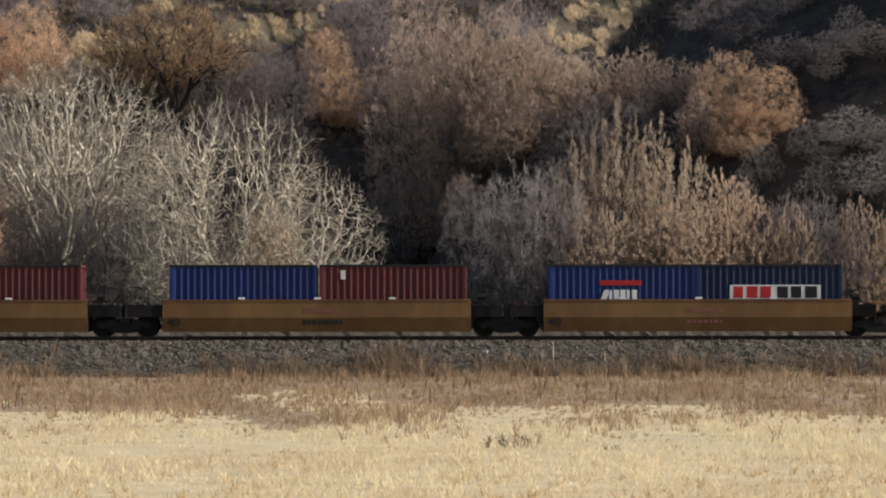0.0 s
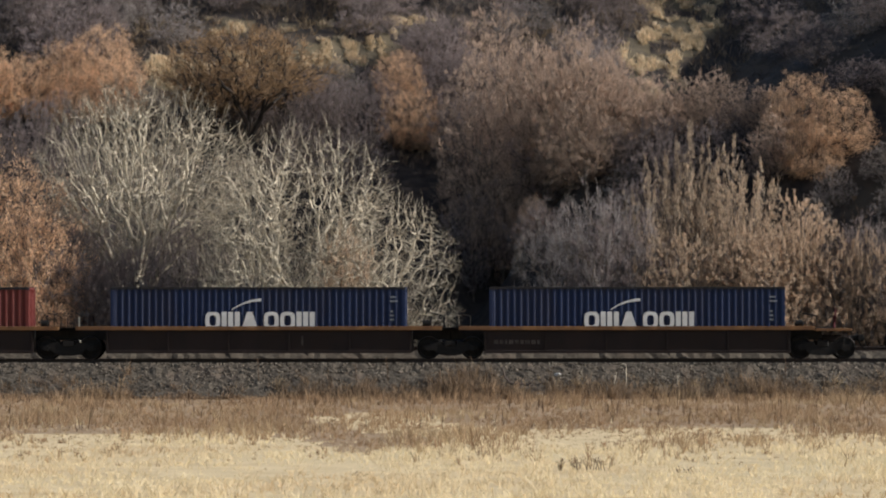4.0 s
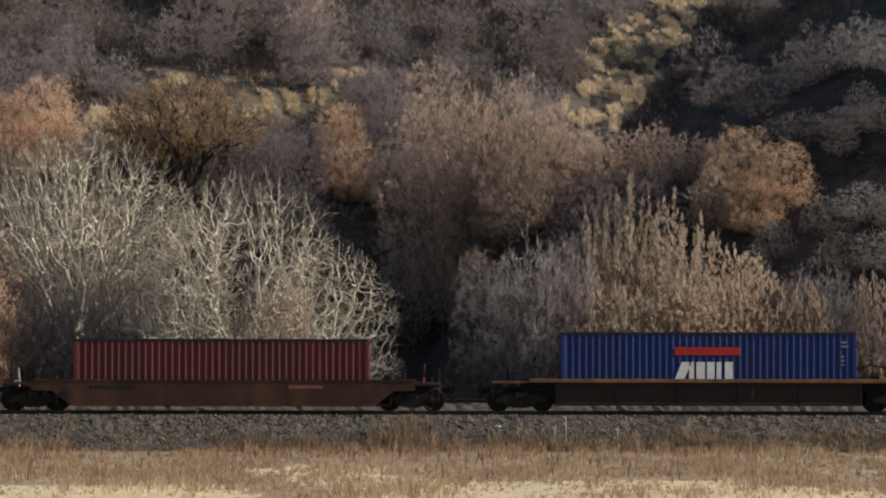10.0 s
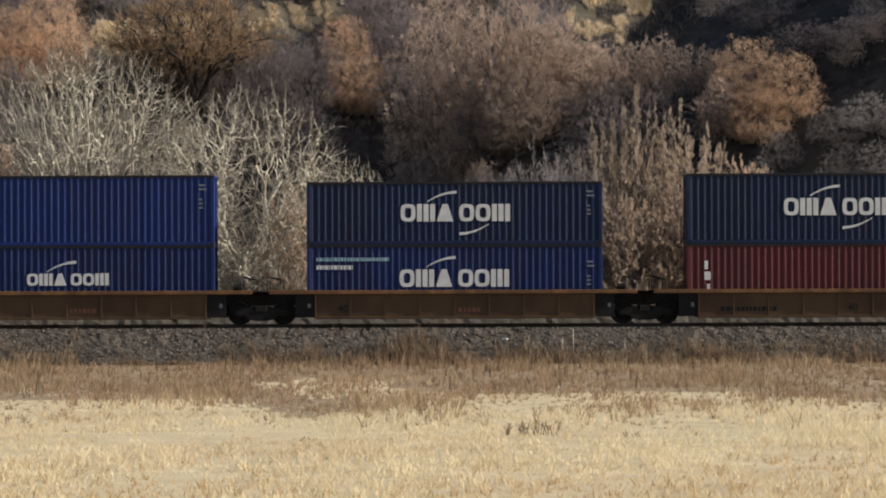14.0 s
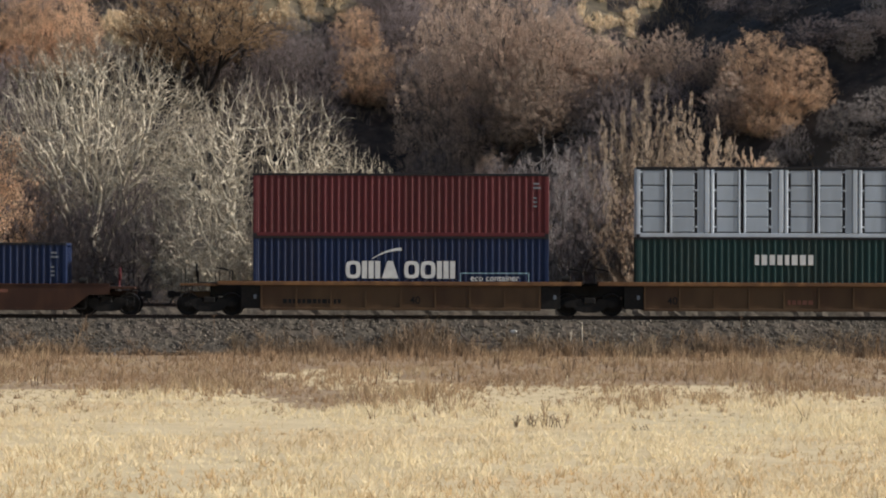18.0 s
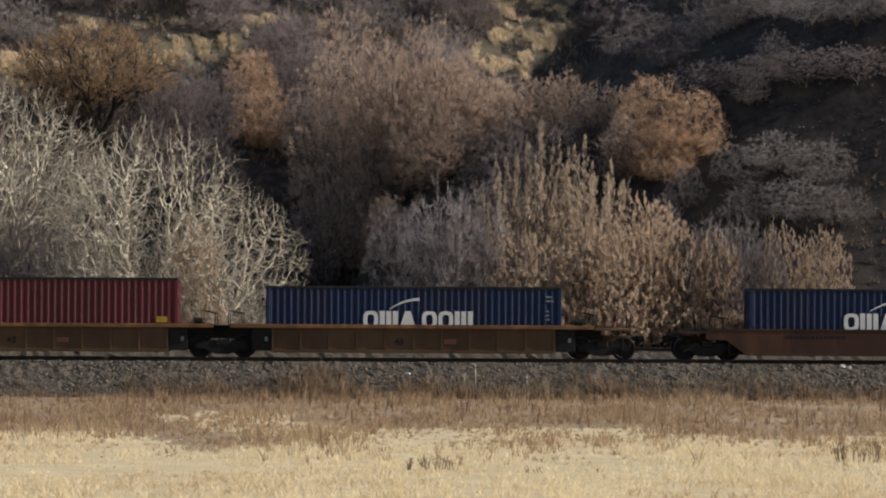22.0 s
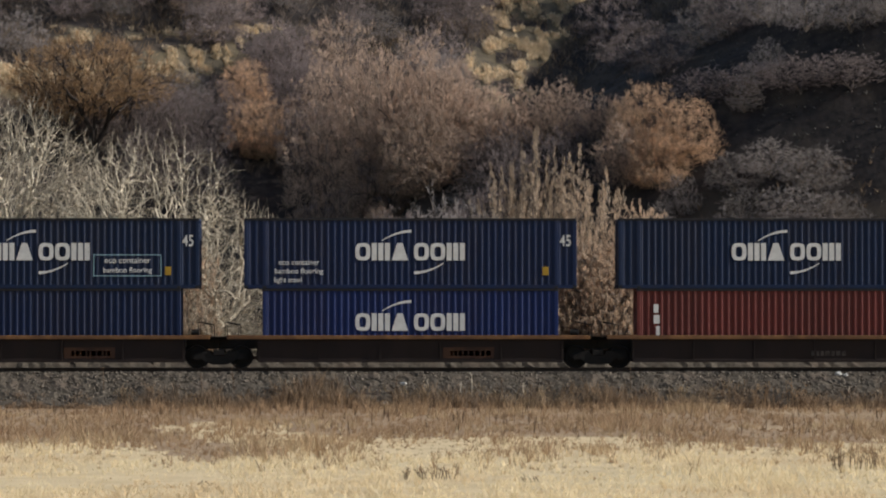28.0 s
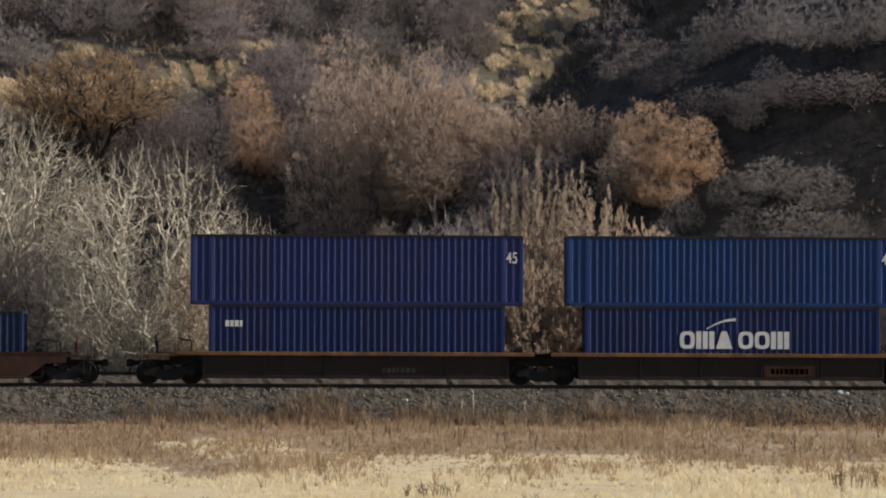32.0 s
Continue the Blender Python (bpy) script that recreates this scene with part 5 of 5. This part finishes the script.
# ---- grass, weeds and stones ----
def tufts(name, label, n, place, blades, tall, wide, mat, seed, lean=0.35, category="grass", patchy=0.0):
    """Many tufts of thin tapering blades in one mesh."""
    rng = np.random.default_rng(seed)
    pts = np.array([place(rng) for _ in range(n)])
    base = np.repeat(pts, blades, 0)
    m = len(base)
    base[:, :2] += rng.normal(scale=wide * 3, size=(m, 2))
    ang = rng.uniform(0, math.tau, m)
    side = np.stack([np.cos(ang), np.sin(ang), np.zeros(m)], 1) * (wide * rng.uniform(0.5, 1.3, m))[:, None]
    h = tall * rng.uniform(0.45, 1.25, m) * np.repeat(rng.uniform(0.6, 1.3, n), blades)
    if patchy:
        rise = [max(0.3, 1 + patchy * (2.2 * noise.noise((p[0] * 0.28, p[1] * 0.07, 31.0)) + 1.4 * noise.noise((p[0] * 1.1, p[1] * 0.3, 32.0)))) for p in pts.tolist()]
        h = h * np.repeat(np.array(rise), blades)
    tip = base + np.stack([rng.normal(scale=lean, size=m) * h, rng.normal(scale=lean, size=m) * h, h], 1)
    mid = base * 0.45 + tip * 0.55 + np.stack([np.zeros(m), np.zeros(m), h * 0.08], 1)
    V = np.stack([base - side, base + side, mid + side * 0.7, mid - side * 0.7, tip], 1).reshape(-1, 3)
    st = np.arange(m) * 5
    faces = np.stack([st, st + 1, st + 2, st + 3], 1).tolist() + np.stack([st + 3, st + 2, st + 4], 1).tolist()
    return tagged(new(name, mesh_of(name, V.tolist(), faces, M[mat])), label, category, kind="stuff")


def bank_foot(x):
    """Where the ballast bank ends and the field begins, unevenly."""
    return -4.3 + 0.75 * noise.noise((x * 0.22, 0.0, 3.0)) + 0.4 * noise.noise((x * 0.9, 0.0, 6.0))


def tan_share(x, y):
    """How much of the field is tall tan grass rather than short pale grass."""
    return 1.35 * step(-92, -22, y) + 0.4 * noise.noise((x * 0.16, y * 0.05, 4.0)) + 0.22 * noise.noise((x * 0.55, y * 0.16, 9.0))


def field_place(y0, y1, tan):
    def place(rng):
        while True:
            y = rng.uniform(y0, y1)
            half = 3 + (180 + y) * 0.135
            x = rng.uniform(-half, half)
            if (tan_share(x, y) + rng.normal(scale=0.25) > 0.6) == tan:
                return x, min(y, bank_foot(x) - 0.5 * rng.random()), ground_z(x, y) - 0.02
    return place


def near_place(rng):
    while True:
        y = rng.uniform(-125, -92)
        half = 3 + (180 + y) * 0.135
        x = rng.uniform(-half, half)
        if noise.noise((x * 0.25, y * 0.06, 14.0)) + 0.6 * noise.noise((x * 0.9, y * 0.2, 15.0)) + rng.normal(scale=0.12) > 0.02 - 0.5 * step(-102, -114, y):
            return x, y, ground_z(x, y) - 0.02


tufts("field_grass", "pale straw-coloured dry meadow grass", 21000, field_place(-112, -12, False), 5, 0.14, 0.0105, "grass", 1, 0.6, patchy=0.5)
tufts("tall_field_grass", "taller tan dry grass beside the track bank", 12000, field_place(-80, -4.5, True), 7, 0.22, 0.012, "grass_tan", 2, 0.4, patchy=0.75)
tufts("near_field_grass", "tan seed-heads of taller grass in the near field", 2600, near_place, 6, 0.17, 0.010, "grass_gold", 6, 0.45)


def stalk_place(rng):
    y = -5 - 45 * rng.random() ** 2.5
    half = 3 + (180 + y) * 0.13
    x = rng.uniform(-half, half)
    if noise.noise((x * 0.2, y * 0.12, 2.0)) < 0.05:
        x = rng.uniform(-half, half)
    return x, y, ground_z(x, y) - 0.02


tufts("weed_stalks", "dark dead weed stalks standing in the grass", 650, stalk_place, 3, 0.48, 0.012, "stalk", 16, 0.15, "weeds")


def bank_place(rng):
    x = rng.uniform(-32, 32)
    up = noise.noise((x * 0.3, 1.0, 21.0)) + 0.5 * noise.noise((x * 1.1, 1.0, 22.0))
    y = bank_foot(x) - abs(rng.normal(scale=0.5)) + (1.3 + 1.6 * max(0.0, up)) * rng.random() ** 1.5 * (rng.random() < 0.75)
    return x, y, max(0.02, 0.08 + 0.527 * max(0, y + 4.2))


tufts("bank_weeds", "dark brown weeds at the foot of the ballast bank", 3600, bank_place, 7, 0.34, 0.011, "weed", 3, 0.35, "weeds", patchy=0.8)
tufts("bank_grass", "thin tan grass growing into the ballast", 1900, bank_place, 6, 0.3, 0.011, "grass_tan", 23, 0.5, patchy=0.8)


def slope_place(rng):
    while True:
        x, y = rng.uniform(-31, 31), rng.uniform(36, 70)
        if open_grass(x, y) and noise.noise((x * 1.3 + 0.4 * y, y * 0.55, 18.0)) + 0.5 * noise.noise((x * 3.2, y * 1.4, 19.0)) > 0.04:
            return x, y, ground_z(x, y) - 0.03


tufts("slope_grass", "golden dry grass patches on the hillside", 6000, slope_place, 8, 0.26, 0.022, "hill_grass", 4, 0.5)


def under_place(rng):
    x, y = rng.uniform(-30, 34), rng.uniform(8.5, 21)
    return x, y, ground_z(x, y) - 0.03


tufts("undergrowth", "dull dead undergrowth beneath the trees", 3500, under_place, 7, 0.36, 0.014, "weed", 8, 0.5, "undergrowth")


def brush_place(rng):
    while True:
        x, y = rng.uniform(-31, 31), 66 - 30 * rng.random() ** 1.3
        spur = x - gully_x(y) > 1.5 and y < 52
        if not (open_grass(x, y) or spur) and (noise.noise((x * 0.13, y * 0.13, 12.0)) > -0.1 or rng.random() < 0.6):
            return x, y, ground_z(x, y) - 0.05


tufts("hill_brush", "low grey-brown brush covering the hillside", 9500, brush_place, 6, 0.55, 0.018, "brush", 9, 0.7, "brush")


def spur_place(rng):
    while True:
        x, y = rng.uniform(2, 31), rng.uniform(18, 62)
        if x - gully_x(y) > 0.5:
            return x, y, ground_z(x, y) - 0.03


tufts("spur_grass", "short dull green grass, coloured dark for shade on the spur", 7500, spur_place, 4, 0.1, 0.03, "hill_green", 21, 0.9)


def make_stones():
    rng = np.random.default_rng(12)
    n = 15000
    y = rng.uniform(-4.3, -1.3, n)
    x = rng.uniform(-32, 32, n)
    z = np.where(y < -1.75, 0.16 + (y + 4.2) / 2.45 * 1.29, 1.45) + 0.01
    r = rng.uniform(0.025, 0.072, n)
    octa = np.array([[1, 0, 0], [-1, 0, 0], [0, 1, 0], [0, -1, 0], [0, 0, 1], [0, 0, -1]], float)
    V = octa[None] * r[:, None, None] * rng.uniform(0.6, 1.3, (n, 6, 1))
    a = rng.uniform(0, math.tau, n)
    ca, sa = np.cos(a)[:, None], np.sin(a)[:, None]
    V = np.stack([V[:, :, 0] * ca - V[:, :, 1] * sa, V[:, :, 0] * sa + V[:, :, 1] * ca, V[:, :, 2]], 2) + np.stack([x, y, z], 1)[:, None]
    tri = np.array([[0, 2, 4], [2, 1, 4], [1, 3, 4], [3, 0, 4], [2, 0, 5], [1, 2, 5], [3, 1, 5], [0, 3, 5]])
    faces = (tri[None] + (np.arange(n) * 6)[:, None, None]).reshape(-1, 3)
    tagged(new("ballast_stones", mesh_of("ballast_stones", V.reshape(-1, 3).tolist(), faces.tolist(), M["stone"])), "loose grey ballast stones on the bank", "gravel", kind="stuff")


make_stones()


# ---- small things beside the track ----
def bank_z(y):
    return 0.16 + (y + 4.2) / 2.45 * 1.29 if y < -1.75 else 1.45


def rock(x, y, size, label):
    bm = bmesh.new()
    bmesh.ops.create_icosphere(bm, subdivisions=2, radius=size)
    for v in bm.verts:
        v.co *= 1 + 0.5 * noise.noise(v.co * (1.3 / size) + Vector((x, y, 0)))
        v.co.z *= 0.6
    me = bpy.data.meshes.new("rock")
    bm.to_mesh(me)
    bm.free()
    me.materials.append(M["pale_rock"])
    ob = tagged(new("rock", me), label, "rock", "pale rocks on the bank")
    ob.location = (x, y, (bank_z(y) if y > -4.2 else ground_z(x, y)) + size * 0.3)


for x, y, size in ((1.72, -2.65, 0.14), (0.95, -4.1, 0.13), (1.75, -4.3, 0.1), (20.5, -4.3, 0.2), (20.9, -4.5, 0.16), (19.6, -1.9, 0.15), (19.9, -1.95, 0.1), (-14.5, -4.4, 0.09), (9.0, -4.4, 0.1)):
    rock(x, y, size, "pale rock lying on the ballast bank")


def branch(points, r0, r1, mat):
    bm = bmesh.new()
    for i, (a, b) in enumerate(zip(points, points[1:])):
        k = len(points) - 1
        rod(bm, a, b, r0 + (r1 - r0) * i / k, 6, r0 + (r1 - r0) * (i + 1) / k)
    return bm


def dead_branch(x, y, z, label):
    """A fallen crooked branch with a few side twigs."""
    ob = tagged(new("dead_branch"), label, "branch")
    ob.location = (x, y, z)
    part("stem", branch([(-0.55, 0, 0.75), (-0.45, 0, 0.35), (-0.15, 0.05, 0.08), (0.4, 0.0, 0.05), (1.0, 0.05, -0.05), (1.5, 0, -0.1)], 0.03, 0.06, M["bark_dark"]), M["bark_dark"], ob)
    for k, (dx, dz) in enumerate(((0.2, 0.4), (0.7, 0.35), (-0.3, 0.3), (1.1, 0.2))):
        part("side_twig", branch([(dx - 0.2, 0, 0.05), (dx, -0.05, dz * 0.6), (dx + 0.15, 0.02, dz)], 0.02, 0.008, M["bark_dark"]), M["bark_dark"], ob)


dead_branch(0.0, -3.4, bank_z(-3.4), "dark fallen branch lying on the ballast bank")


def dry_stalk(x, y, h, mat, label, n=1, spread_x=0.2):
    rng = random.Random(int(x * 10))
    ob = tagged(new("weed_clump" if n > 1 else "dry_stalk"), label, "weed", "standing weeds by the track")
    z = bank_z(y) if y > -4.2 else ground_z(x, y)
    ob.location = (x, y, z - 0.03)
    for k in range(n):
        dx, hh, ln = rng.uniform(-spread_x, spread_x) if n > 1 else 0, h * rng.uniform(0.6, 1.1), rng.uniform(-0.12, 0.12)
        bm = branch([(dx, rng.uniform(-0.1, 0.1), 0), (dx + ln * 0.4, 0, hh * 0.5), (dx + ln, 0, hh)], 0.013 if n > 1 else 0.016, 0.005 if n > 1 else 0.01, M[mat])
        for q in range(3):
            t = rng.uniform(0.45, 0.95)
            sg = rng.choice((-1, 1))
            rod(bm, (dx + ln * t, 0, hh * t), (dx + ln * t + sg * rng.uniform(0.08, 0.2) * min(1, h), rng.uniform(-0.1, 0.1), hh * t + rng.uniform(0.08, 0.2) * min(1, h)), 0.009 * min(1, h + 0.3), 4, 0.004)
        part("stalk", bm, M[mat], ob)


dry_stalk(4.5, -3.3, 1.15, "bark_pale", "pale dry stalk standing on the ballast bank")
dry_stalk(4.0, -3.4, 0.7, "bark_pale", "pale dry stalk standing on the ballast bank")
dry_stalk(6.6, -3.2, 0.6, "bark_pale", "short pale dry stalk leaning on the bank")
for x in (-15.7, -10.5, -6.5, -5.2, 1.4, 5.7, 11.0, -20.3):
    dry_stalk(x, -3.1, 0.95, "stalk", "thin dark weed stalk on the ballast bank")
dry_stalk(16.3, -5.6, 1.1, "leaf_rust", "clump of reddish dead weeds at the bank", 7, 0.5)
dry_stalk(14.6, -8.0, 0.9, "stalk", "clump of dark dead weeds in the grass", 5, 0.4)
dry_stalk(17.6, -5.0, 1.2, "leaf_rust", "clump of reddish dead weeds at the bank", 6, 0.4)
dry_stalk(12.2, -73.0, 0.55, "weed", "clump of tall brown weeds in the pale field", 26, 0.55)
dry_stalk(1.6, -78.0, 0.34, "weed", "low dark weeds flattened in the pale field", 24, 0.6)
dry_stalk(-3.6, -82.0, 0.14, "weed", "low dark weeds flattened in the pale field", 7, 0.25)
dry_stalk(3.9, -80.0, 0.2, "weed", "low dark weeds in the pale field", 6, 0.25)
dry_stalk(4.6, -34.0, 0.6, "stalk", "clump of dark dead weeds in the grass", 5, 0.35)
dry_stalk(-14.6, -30.0, 0.6, "stalk", "clump of dark dead weeds in the grass", 6, 0.4)
dry_stalk(8.8, -26.0, 0.55, "stalk", "clump of dark dead weeds in the grass", 4, 0.3)
post = tagged(new("marker_post"), "thin pale wooden post behind the tracks", "post")
post.location = (-19.0, 8.6, ground_z(-19.0, 8.6))
part("shaft", boxes((-0.05, 0.05, -0.05, 0.05, -0.2, 2.1), bevel=0.01), M["bark_pale"], post)
part("crosspiece", boxes((-0.2, 0.2, -0.07, -0.052, 1.5, 1.58), bevel=0.005), M["bark_pale"], post)


# ---- what moves ----
def motions():
    times = [k * 1.0 for k in range(33)]
    for ob, s, z in ROLLING:
        walk(ob, [(t, pose(s + travel(t), 0, RAIL + z)) for t in times])
    steps = [k / 30 for k in range(961)]
    turns = [math.degrees(travel(t) / 0.457) for t in steps]
    for w, dx, x in WHEELS:
        walk(w, [(t, pose(dx, 0, 0.457, 0, a, 0)) for t, a in zip(steps, turns)])


motions()
